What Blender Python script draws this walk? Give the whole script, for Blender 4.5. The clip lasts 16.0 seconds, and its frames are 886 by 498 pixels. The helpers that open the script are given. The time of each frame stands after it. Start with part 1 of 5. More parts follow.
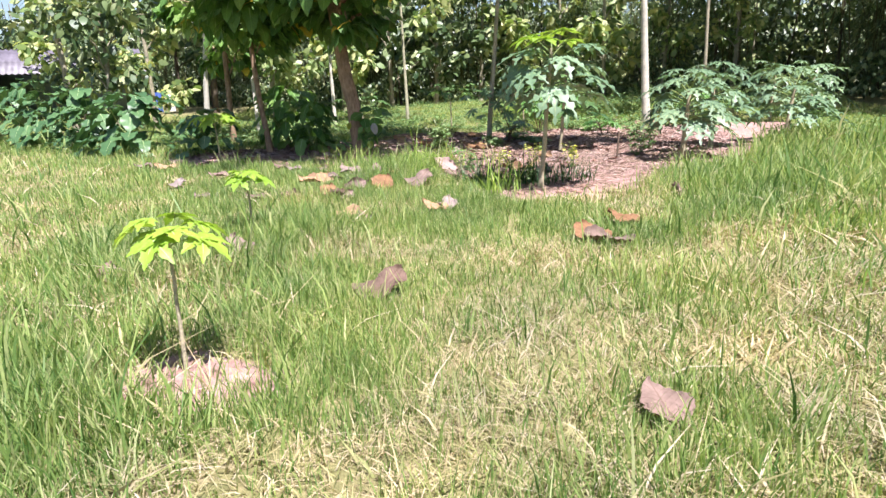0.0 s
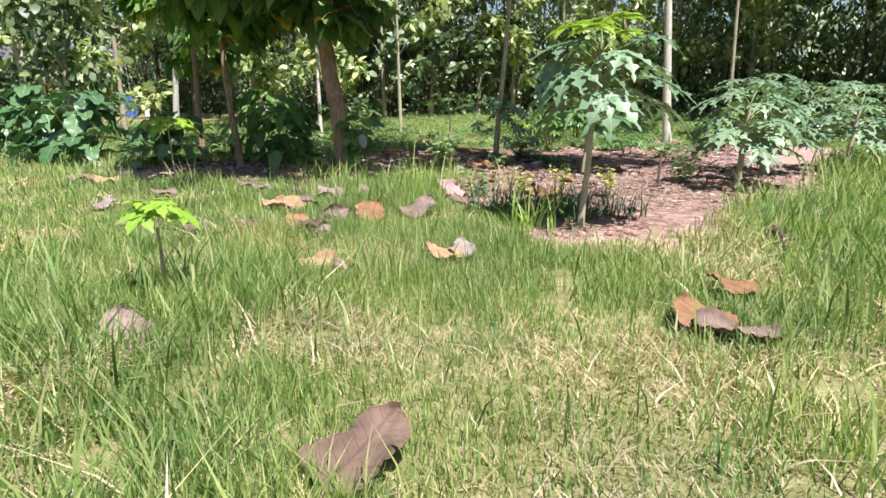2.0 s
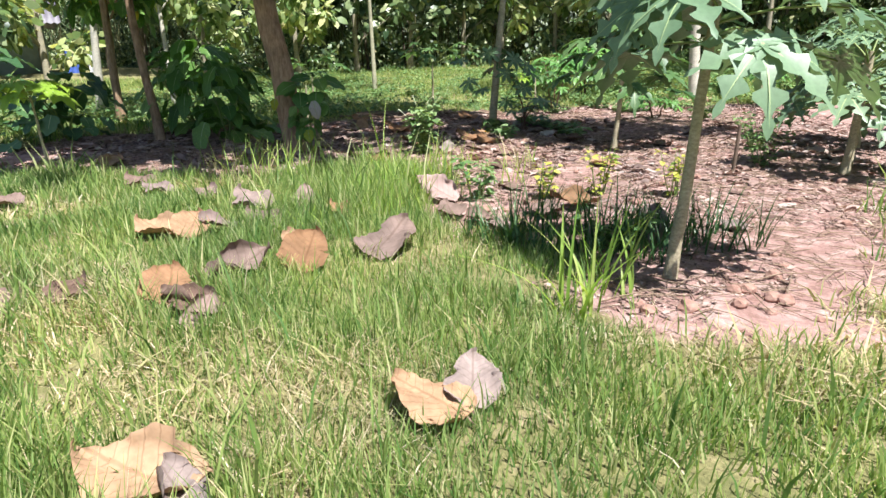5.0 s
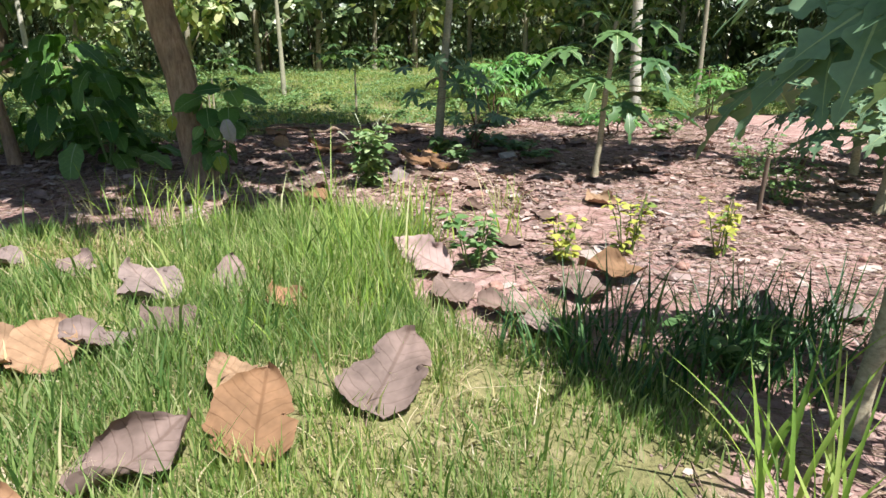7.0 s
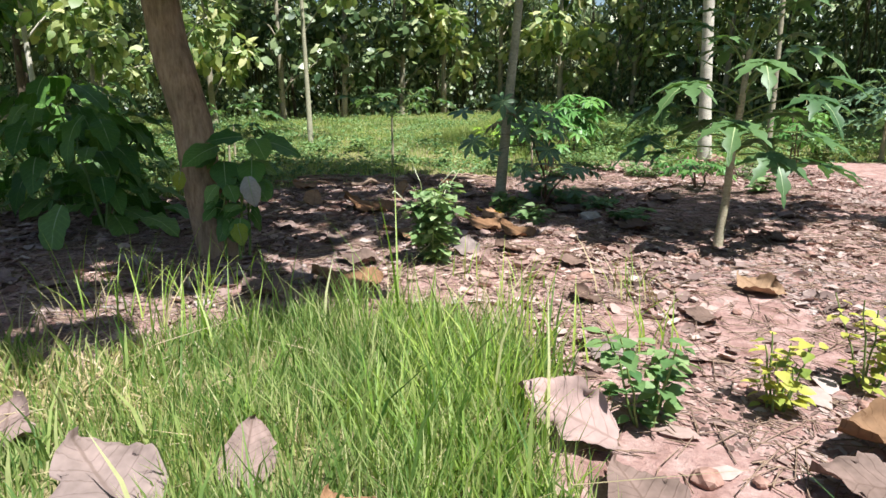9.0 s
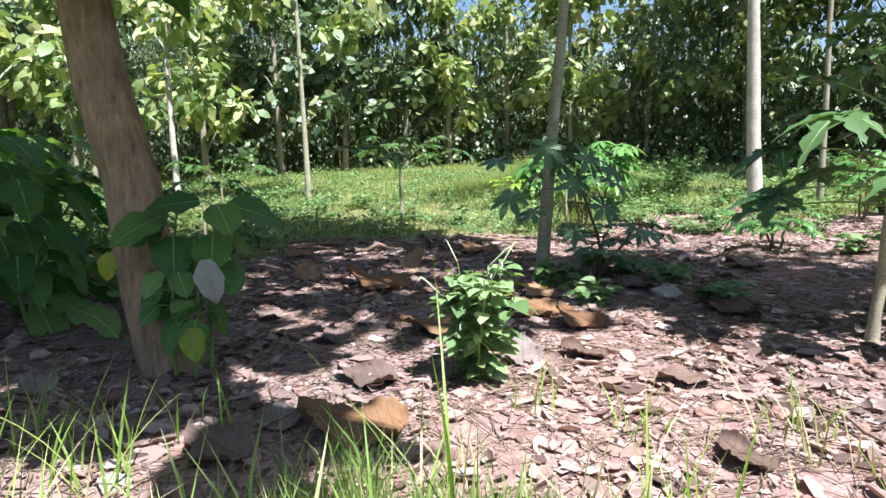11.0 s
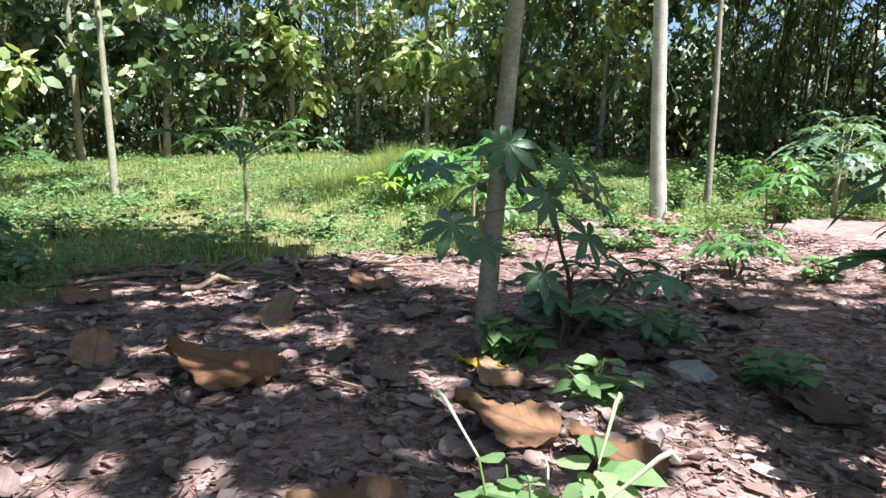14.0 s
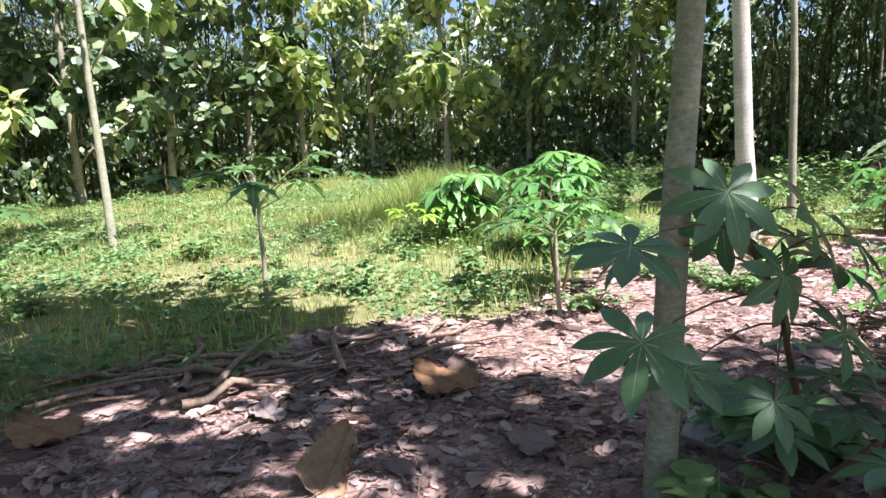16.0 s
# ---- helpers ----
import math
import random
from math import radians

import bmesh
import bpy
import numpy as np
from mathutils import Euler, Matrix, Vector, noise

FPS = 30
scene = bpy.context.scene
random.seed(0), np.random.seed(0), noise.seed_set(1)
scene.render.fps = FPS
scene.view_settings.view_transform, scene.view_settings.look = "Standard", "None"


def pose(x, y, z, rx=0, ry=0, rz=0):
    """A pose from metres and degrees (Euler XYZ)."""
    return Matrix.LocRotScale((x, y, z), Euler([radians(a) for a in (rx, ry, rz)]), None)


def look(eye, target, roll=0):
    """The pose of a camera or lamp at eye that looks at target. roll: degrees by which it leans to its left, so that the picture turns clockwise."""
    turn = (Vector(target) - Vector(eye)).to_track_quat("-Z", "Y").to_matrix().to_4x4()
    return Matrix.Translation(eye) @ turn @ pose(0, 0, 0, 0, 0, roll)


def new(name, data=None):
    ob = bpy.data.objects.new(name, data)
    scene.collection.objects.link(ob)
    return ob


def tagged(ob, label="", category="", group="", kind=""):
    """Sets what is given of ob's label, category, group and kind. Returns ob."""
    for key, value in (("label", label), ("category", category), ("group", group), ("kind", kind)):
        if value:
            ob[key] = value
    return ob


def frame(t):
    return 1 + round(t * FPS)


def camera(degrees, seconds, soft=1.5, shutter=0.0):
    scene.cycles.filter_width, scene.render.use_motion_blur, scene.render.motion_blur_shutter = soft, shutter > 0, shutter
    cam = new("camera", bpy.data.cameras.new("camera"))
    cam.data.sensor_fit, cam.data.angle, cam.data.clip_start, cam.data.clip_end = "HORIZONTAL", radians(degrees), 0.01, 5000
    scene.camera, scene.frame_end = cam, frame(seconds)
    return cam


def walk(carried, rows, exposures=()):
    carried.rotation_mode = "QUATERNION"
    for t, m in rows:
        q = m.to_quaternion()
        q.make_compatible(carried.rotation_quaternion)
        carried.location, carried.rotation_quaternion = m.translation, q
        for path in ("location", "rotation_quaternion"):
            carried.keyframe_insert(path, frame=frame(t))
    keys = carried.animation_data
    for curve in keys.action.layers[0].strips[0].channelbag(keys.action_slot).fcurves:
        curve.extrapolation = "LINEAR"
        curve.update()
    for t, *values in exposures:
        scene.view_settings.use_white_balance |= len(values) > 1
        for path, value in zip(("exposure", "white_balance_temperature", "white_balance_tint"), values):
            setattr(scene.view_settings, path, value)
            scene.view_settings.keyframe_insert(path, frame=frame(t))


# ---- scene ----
# camera and walk
cam = camera(70.7, 16.0)
PATH = [
    (0, (3.093, 0.125, 1.475), (2.636, 2.004, 0.965), -2.2),
    (0.5, (2.935, 0.499, 1.476), (2.396, 2.356, 0.966), 1.0),
    (1, (2.704, 1.01, 1.409), (2.377, 2.908, 0.87), -1.4),
    (1.5, (2.518, 1.62, 1.359), (1.964, 3.493, 0.928), -1.5),
    (2, (2.381, 2.254, 1.33), (1.962, 4.153, 0.863), -0.4),
    (2.5, (2.283, 2.81, 1.407), (2.038, 4.732, 0.912), -2.9),
    (3, (2.307, 3.299, 1.474), (2.09, 5.193, 0.868), -0.5),
    (3.5, (2.161, 3.763, 1.439), (1.933, 5.684, 0.93), -0.0),
    (4, (1.968, 4.177, 1.398), (1.656, 6.059, 0.798), -1.7),
    (4.2, (1.923, 4.392, 1.336), (1.547, 6.258, 0.721), -1.4),
    (6.3, (1.219, 6.299, 1.389), (1.094, 8.198, 0.774), 3.4),
    (6.5, (1.111, 6.472, 1.399), (1.098, 8.352, 0.717), 2.9),
    (7, (0.887, 6.777, 1.414), (0.831, 8.68, 0.801), 0.2),
    (7.5, (0.694, 7.333, 1.303), (0.471, 9.247, 0.768), 0.1),
    (8, (0.552, 7.717, 1.286), (0.405, 9.655, 0.814), -0.2),
    (8.5, (0.346, 8.109, 1.38), (0.308, 10.066, 0.967), 0.5),
    (8.7, (0.312, 8.22, 1.362), (0.193, 10.155, 0.872), -0.1),
    (10.8, (0.002, 9.771, 1.273), (-0.001, 11.748, 0.974), -0.3),
    (11, (-0.064, 9.973, 1.275), (-0.181, 11.944, 0.954), -1.1),
    (11.5, (-0.071, 10.417, 1.374), (-0.046, 12.402, 1.128), 1.0),
    (12, (-0.203, 10.869, 1.431), (0.078, 12.822, 1.101), -0.3),
    (12.5, (-0.339, 11.096, 1.447), (-0.229, 13.057, 1.068), -0.4),
    (13, (-0.353, 11.471, 1.445), (-0.33, 13.443, 1.112), 1.0),
    (13.5, (-0.384, 11.776, 1.395), (-0.326, 13.736, 1.003), 2.9),
    (14, (-0.511, 12.255, 1.302), (-0.116, 14.182, 0.943), 0.9),
    (14.5, (-0.574, 12.627, 1.256), (-0.362, 14.586, 0.912), -1.6),
    (15, (-0.497, 13.135, 1.331), (-0.309, 15.104, 1.038), -0.6),
    (15.5, (-0.564, 13.469, 1.33), (-0.312, 15.424, 0.993), -0.1),
    (16, (-0.697, 13.859, 1.436), (-0.341, 15.801, 1.117), -2.8),
]
walk(cam, [(t, look(eye, target, roll)) for t, eye, target, roll in PATH],
     exposures=[(0, 1.46, 6250, 17), (2.5, 1.17, 6280, 10), (4.2, 1.27, 6260, 9), (7, 1.08, 6270, 8), (8.7, 1.06, 6250, 8), (11, 1.42, 5850, 9), (13, 1.46, 5850, 10), (14.5, 1.58, 5900, 12), (16, 1.68, 5950, 16)])

# ---- world, sun, exposure ----
SUN_WAY = Vector((0.36, -0.35, 1.0)).normalized()
world = bpy.data.worlds.new("sky")
scene.world = world
world.use_nodes = True
wn = world.node_tree.nodes
sky = wn.new("ShaderNodeTexSky")
sky.sky_type = "NISHITA"
sky.sun_disc = False
sky.sun_elevation = math.asin(SUN_WAY.z)
sky.sun_rotation = math.atan2(SUN_WAY.x, SUN_WAY.y)
world.node_tree.links.new(sky.outputs[0], wn["Background"].inputs[0])
wn["Background"].inputs[1].default_value = 0.062
sun = new("sun", bpy.data.lights.new("sun", "SUN"))
sun.data.energy = 5.0
sun.data.angle = radians(0.53)
sun.data.color = (1.0, 0.972, 0.93)
sun.rotation_euler = SUN_WAY.to_track_quat("Z", "Y").to_euler()

# ---- material tools ----


def tree_of(name):
    m = bpy.data.materials.new(name)
    m.use_nodes = True
    t = m.node_tree
    t.nodes.clear()
    return m, t


def node(t, kind, **sets):
    n = t.nodes.new(kind)
    for k, v in sets.items():
        n.inputs[k.replace("_", " ")].default_value = v
    return n


def ramp(t, fac, stops):
    r = t.nodes.new("ShaderNodeValToRGB")
    e = r.color_ramp.elements
    e[0].position, e[0].color = stops[0][0], (*stops[0][1], 1)
    e[1].position, e[1].color = stops[-1][0], (*stops[-1][1], 1)
    for p, c in stops[1:-1]:
        e.new(p).color = (*c, 1)
    t.links.new(fac, r.inputs[0])
    return r.outputs[0]


def noise_node(t, scale, detail=4.0, rough=0.6, where="Object"):
    c = t.nodes.new("ShaderNodeTexCoord") if where == "Object" else t.nodes.new("ShaderNodeNewGeometry")
    n = node(t, "ShaderNodeTexNoise", Scale=scale, Detail=detail, Roughness=rough)
    t.links.new(c.outputs["Object" if where == "Object" else "Position"], n.inputs["Vector"])
    return n.outputs["Fac"]


def mix_col(t, fac, a, b, how="MIX"):
    m = t.nodes.new("ShaderNodeMix")
    m.data_type, m.blend_type = "RGBA", how
    for sock, v in ((m.inputs[0], fac), (m.inputs[6], a), (m.inputs[7], b)):
        if isinstance(v, (float, int)):
            sock.default_value = v
        elif isinstance(v, tuple):
            sock.default_value = (*v, 1)
        else:
            t.links.new(v, sock)
    return m.outputs[2]


def finish(t, color, rough=0.6, bump=None, depth=0.3, distance=0.01, translucent=0.0, trans_color=None, spec=0.4):
    p = node(t, "ShaderNodeBsdfPrincipled", Roughness=rough)
    p.inputs["Specular IOR Level"].default_value = spec
    if isinstance(color, tuple):
        p.inputs["Base Color"].default_value = (*color, 1)
    else:
        t.links.new(color, p.inputs["Base Color"])
    if bump is not None:
        b = node(t, "ShaderNodeBump", Strength=depth, Distance=distance)
        t.links.new(bump, b.inputs["Height"])
        t.links.new(b.outputs[0], p.inputs["Normal"])
    out = t.nodes.new("ShaderNodeOutputMaterial")
    if translucent > 0:
        tr = t.nodes.new("ShaderNodeBsdfTranslucent")
        src = trans_color if trans_color is not None else color
        if isinstance(src, tuple):
            tr.inputs[0].default_value = (*src, 1)
        else:
            t.links.new(src, tr.inputs[0])
        mx = t.nodes.new("ShaderNodeMixShader")
        mx.inputs[0].default_value = translucent
        t.links.new(p.outputs[0], mx.inputs[1])
        t.links.new(tr.outputs[0], mx.inputs[2])
        t.links.new(mx.outputs[0], out.inputs[0])
    else:
        t.links.new(p.outputs[0], out.inputs[0])


def sum_of(t, how, a, b=0.0, c=0.0):
    n = t.nodes.new("ShaderNodeMath")
    n.operation = how
    for sock, v in zip(n.inputs, (a, b, c)):
        if isinstance(v, (float, int)):
            sock.default_value = v
        else:
            t.links.new(v, sock)
    return n.outputs[0]


def vein_lines(t, count):
    """Side ribs that slant off a midrib along the leaf's y: 1 on a rib, 0 between."""
    xyz = t.nodes.new("ShaderNodeSeparateXYZ")
    t.links.new(t.nodes.new("ShaderNodeTexCoord").outputs["Object"], xyz.inputs[0])
    off = sum_of(t, "ABSOLUTE", xyz.outputs[0])
    slant = sum_of(t, "MULTIPLY_ADD", off, -0.65, xyz.outputs[1])
    bend = sum_of(t, "MULTIPLY_ADD", noise_node(t, 3.0, 2), 0.1, slant)
    side = sum_of(t, "ABSOLUTE", sum_of(t, "SINE", sum_of(t, "MULTIPLY", bend, count * 3.1416)))
    side = ramp(t, side, [(0.0, (1, 1, 1)), (0.22, (0, 0, 0))])
    mid = ramp(t, off, [(0.008, (1, 1, 1)), (0.022, (0, 0, 0))])
    return mix_col(t, 1.0, side, mid, "LIGHTEN")


def leaf_material(name, stops, by="island", rough=0.5, translucent=0.3, tint=(1.12, 1.15, 0.6), patch=0.6, spec=0.4, fine=30.0, veins=0.0, vein_tone=(0.76, 0.73, 0.7), stain=0.35):
    """Leaves: a colour for each leaf, blotches on it, and light that shines through."""
    m, t = tree_of(name)
    if by == "island":
        r = t.nodes.new("ShaderNodeNewGeometry").outputs["Random Per Island"]
    else:
        r = t.nodes.new("ShaderNodeObjectInfo").outputs["Random"]
    base = ramp(t, r, stops)
    n1 = noise_node(t, fine, 3, 0.6)
    n2 = noise_node(t, patch, 2, 0.5, "World")
    c = mix_col(t, stain, base, ramp(t, n1, [(0.3, (0.55, 0.55, 0.5)), (0.7, (1.15, 1.15, 1.1))]), "MULTIPLY")
    c = mix_col(t, 0.45, c, ramp(t, n2, [(0.35, (0.6, 0.7, 0.6)), (0.68, (1.25, 1.15, 0.9))]), "MULTIPLY")
    relief = n1
    if veins:
        lines = vein_lines(t, veins)
        c = mix_col(t, lines, c, mix_col(t, 1.0, c, vein_tone, "MULTIPLY"))
        relief = mix_col(t, 0.6, n1, lines)
    tc = mix_col(t, 1.0, c, tint, "MULTIPLY")
    finish(t, c, rough, relief, 0.4 if veins else 0.25, 0.006, translucent, tc, spec)
    return m


def bark_material(name, dark, light, ring=0.0, fine=40.0, depth=0.6):
    m, t = tree_of(name)
    c = t.nodes.new("ShaderNodeTexCoord")
    mp = t.nodes.new("ShaderNodeMapping")
    mp.inputs["Scale"].default_value = (1, 1, 0.25 if ring == 0 else 1.6)
    t.links.new(c.outputs["Object"], mp.inputs[0])
    n = node(t, "ShaderNodeTexNoise", Scale=fine, Detail=6.0, Roughness=0.7)
    t.links.new(mp.outputs[0], n.inputs["Vector"])
    big = noise_node(t, 4.0, 3)
    col = ramp(t, n.outputs["Fac"], [(0.3, dark), (0.7, light)])
    col = mix_col(t, 0.6, col, ramp(t, big, [(0.35, (0.6, 0.6, 0.55)), (0.65, (1.2, 1.15, 1.05))]), "MULTIPLY")
    h = n.outputs["Fac"]
    if ring:
        w = node(t, "ShaderNodeTexWave", Scale=ring, Distortion=9.0, Detail=4.0)
        w.inputs["Detail Scale"].default_value = 2.5
        w.bands_direction = "Z"
        t.links.new(c.outputs["Object"], w.inputs["Vector"])
        col = mix_col(t, 0.35, col, ramp(t, w.outputs["Fac"], [(0.0, (0.6, 0.58, 0.54)), (0.3, (1, 1, 1))]), "MULTIPLY")
        depth *= 0.5
    finish(t, col, 0.85, h, depth, 0.012, spec=0.2)
    return m


# ---- materials ----
M_GRASS = leaf_material("grass_blades", [(0.0, (0.10, 0.20, 0.055)), (0.4, (0.235, 0.345, 0.105)), (0.75, (0.385, 0.465, 0.17)), (1.0, (0.60, 0.58, 0.34))], rough=0.5, translucent=0.47, patch=0.9, tint=(1.08, 1.16, 0.7))
M_DRYGRASS = leaf_material("dry_grass_blades", [(0.0, (0.27, 0.29, 0.11)), (0.35, (0.42, 0.36, 0.20)), (0.8, (0.52, 0.41, 0.29)), (1.0, (0.66, 0.56, 0.46))], rough=0.65, translucent=0.25, patch=0.9, tint=(1.1, 1.05, 0.7))
M_TALL = leaf_material("tall_grass_blades", [(0.0, (0.16, 0.29, 0.05)), (0.5, (0.36, 0.50, 0.11)), (1.0, (0.54, 0.60, 0.21))], rough=0.45, translucent=0.5, patch=0.7, tint=(1.1, 1.18, 0.6))
M_MEADOW = leaf_material("meadow_blades", [(0.0, (0.22, 0.33, 0.09)), (0.5, (0.40, 0.49, 0.17)), (1.0, (0.62, 0.62, 0.32))], rough=0.5, translucent=0.5, patch=0.5, tint=(1.1, 1.12, 0.75))
# blades coloured dark: the papaya's shade is put into the green
M_SHADEGRASS = leaf_material("shade_clump_blades", [(0.0, (0.03, 0.08, 0.03)), (1.0, (0.09, 0.18, 0.06))], rough=0.4, translucent=0.25)
M_HERB = leaf_material("herb_leaves", [(0.0, (0.07, 0.16, 0.055)), (0.6, (0.18, 0.29, 0.115)), (1.0, (0.32, 0.42, 0.2))], rough=0.5, translucent=0.3)
M_LITTER = leaf_material("litter", [(0.0, (0.10, 0.06, 0.056)), (0.2, (0.21, 0.14, 0.132)), (0.5, (0.36, 0.245, 0.235)), (0.8, (0.45, 0.325, 0.315)), (1.0, (0.53, 0.43, 0.425))], rough=0.8, translucent=0.12, tint=(1.1, 0.8, 0.6), spec=0.2)
M_DEAD = leaf_material("dead_leaf", [(0.0, (0.15, 0.095, 0.08)), (0.4, (0.225, 0.155, 0.145)), (0.75, (0.27, 0.195, 0.195)), (1.0, (0.30, 0.235, 0.24))], by="object", rough=0.8, translucent=0.1, tint=(1.1, 0.8, 0.5), spec=0.2, fine=5.0, veins=8.0, stain=0.7)
M_DEAD_ORANGE = leaf_material("dead_leaf_orange", [(0.0, (0.24, 0.125, 0.07)), (0.5, (0.36, 0.21, 0.135)), (1.0, (0.43, 0.275, 0.19))], by="object", rough=0.75, translucent=0.12, tint=(1.1, 0.8, 0.5), spec=0.2, fine=5.0, veins=8.0, stain=0.7)
M_DEAD_PINK = leaf_material("dead_leaf_mauve", [(0.0, (0.36, 0.255, 0.26)), (1.0, (0.40, 0.29, 0.295))], by="object", rough=0.8, translucent=0.12, tint=(1.1, 0.8, 0.6), spec=0.2, fine=5.0, veins=8.0, stain=0.5)
M_DEAD_YELLOW = leaf_material("dead_leaf_yellow", [(0.0, (0.62, 0.46, 0.05)), (1.0, (0.7, 0.5, 0.08))], by="object", rough=0.6, translucent=0.2, spec=0.3, fine=14.0)
M_PAPAYA = leaf_material("papaya_leaf", [(0.0, (0.12, 0.20, 0.12)), (0.6, (0.18, 0.28, 0.175)), (1.0, (0.25, 0.35, 0.23))], by="object", rough=0.45, translucent=0.25, spec=0.5, fine=12.0)
M_PAPAYA_YOUNG = leaf_material("young_papaya_leaf", [(0.0, (0.24, 0.40, 0.05)), (1.0, (0.34, 0.48, 0.07))], by="object", rough=0.45, translucent=0.35, fine=12.0)
# darker copy of the papaya leaf, with shade put into its colour
M_PAPAYA_SHADE = leaf_material("papaya_leaf_shade_tone", [(0.0, (0.07, 0.15, 0.06)), (1.0, (0.13, 0.23, 0.09))], by="object", rough=0.45, translucent=0.35, fine=12.0)
M_CASSAVA = leaf_material("cassava_leaf", [(0.0, (0.09, 0.17, 0.085)), (1.0, (0.15, 0.25, 0.13))], by="object", rough=0.4, translucent=0.2, spec=0.5, fine=12.0)
# brighter copy of the cassava leaf; sunlight is put into its colour
M_CASSAVA_SUN = leaf_material("cassava_leaf_sun_tone", [(0.0, (0.10, 0.25, 0.07)), (1.0, (0.17, 0.34, 0.09))], by="object", rough=0.4, translucent=0.3, fine=12.0)
M_VEIN = leaf_material("leaf_vein", [(0.0, (0.33, 0.42, 0.22)), (1.0, (0.4, 0.48, 0.26))], by="object", rough=0.5, translucent=0.15)
M_TEAK = leaf_material("teak_leaf", [(0.0, (0.07, 0.16, 0.04)), (0.7, (0.13, 0.25, 0.06)), (1.0, (0.22, 0.34, 0.10))], by="object", rough=0.5, translucent=0.35, fine=10.0, veins=9.0, vein_tone=(1.5, 1.4, 1.4))
M_YELLOW_GREEN = leaf_material("yellowing_leaf", [(0.0, (0.30, 0.36, 0.04)), (1.0, (0.42, 0.40, 0.06))], by="object", rough=0.5, translucent=0.35, fine=10.0, veins=9.0)
M_WITHERED = leaf_material("withered_grey_leaf", [(0.0, (0.40, 0.37, 0.39)), (1.0, (0.48, 0.45, 0.47))], by="object", rough=0.7, translucent=0.15, fine=10.0, veins=9.0, vein_tone=(0.8, 0.78, 0.76))
M_SPIKE = leaf_material("pale_flower_spike", [(0.0, (0.42, 0.48, 0.26)), (1.0, (0.66, 0.66, 0.5))], by="object", rough=0.7, translucent=0.1)
M_TEAK_CROWN = leaf_material("teak_crown_leaf", [(0.0, (0.09, 0.16, 0.05)), (0.35, (0.24, 0.33, 0.13)), (0.7, (0.46, 0.52, 0.25)), (1.0, (0.66, 0.62, 0.36))], rough=0.45, translucent=0.4, patch=0.5)
M_WOODS = leaf_material("woods_leaf", [(0.0, (0.035, 0.07, 0.03)), (0.5, (0.10, 0.155, 0.065)), (0.8, (0.22, 0.28, 0.13)), (1.0, (0.42, 0.45, 0.27))], rough=0.42, translucent=0.22, patch=0.6, spec=0.5)
M_BAMBOO_LEAF = leaf_material("bamboo_leaf", [(0.0, (0.07, 0.12, 0.055)), (0.6, (0.17, 0.23, 0.12)), (1.0, (0.38, 0.42, 0.26))], rough=0.4, translucent=0.25, patch=0.25, spec=0.5)
M_BAMBOO = bark_material("bamboo_culm", (0.06, 0.07, 0.03), (0.17, 0.16, 0.08), ring=1.2)
M_NETTLE = leaf_material("nettle_leaf", [(0.0, (0.12, 0.21, 0.085)), (0.5, (0.22, 0.34, 0.15)), (1.0, (0.36, 0.46, 0.26))], rough=0.5, translucent=0.35, fine=25.0)
M_YELLOWPLANT = leaf_material("yellow_leaf", [(0.0, (0.14, 0.23, 0.05)), (0.45, (0.44, 0.44, 0.08)), (1.0, (0.62, 0.55, 0.16))], rough=0.5, translucent=0.3)
M_BUSH = leaf_material("bush_leaf", [(0.0, (0.05, 0.12, 0.05)), (1.0, (0.11, 0.21, 0.09))], by="object", rough=0.42, translucent=0.2, spec=0.5, fine=10.0)
M_BARK_TEAK = bark_material("teak_bark", (0.17, 0.105, 0.065), (0.43, 0.30, 0.21), fine=22.0, depth=0.9)
M_BARK_PALE = bark_material("pale_bark", (0.38, 0.35, 0.30), (0.66, 0.63, 0.57), ring=6.0)
# pale bark with shade put into its colour; also the meadow tree's grey
M_BARK_SHADE_OLIVE = bark_material("shade_olive_bark", (0.24, 0.23, 0.165), (0.47, 0.45, 0.34), ring=6.0)
M_BARK_GREY = bark_material("grey_bark", (0.2, 0.18, 0.13), (0.42, 0.38, 0.3), ring=3.0)
M_BARK_DARK = bark_material("dark_bark", (0.05, 0.04, 0.03), (0.15, 0.12, 0.09))
M_PAPAYA_STEM = bark_material("papaya_stem", (0.26, 0.22, 0.15), (0.52, 0.46, 0.34), ring=9.0)
M_STEM_GREEN = leaf_material("green_stem", [(0.0, (0.16, 0.24, 0.07)), (1.0, (0.24, 0.3, 0.1))], by="object", translucent=0.05)
M_STEM_RED = leaf_material("reddish_stem", [(0.0, (0.12, 0.07, 0.05)), (1.0, (0.18, 0.10, 0.07))], by="object", translucent=0.0)
M_STICK = bark_material("dry_stick", (0.14, 0.09, 0.07), (0.38, 0.28, 0.21))


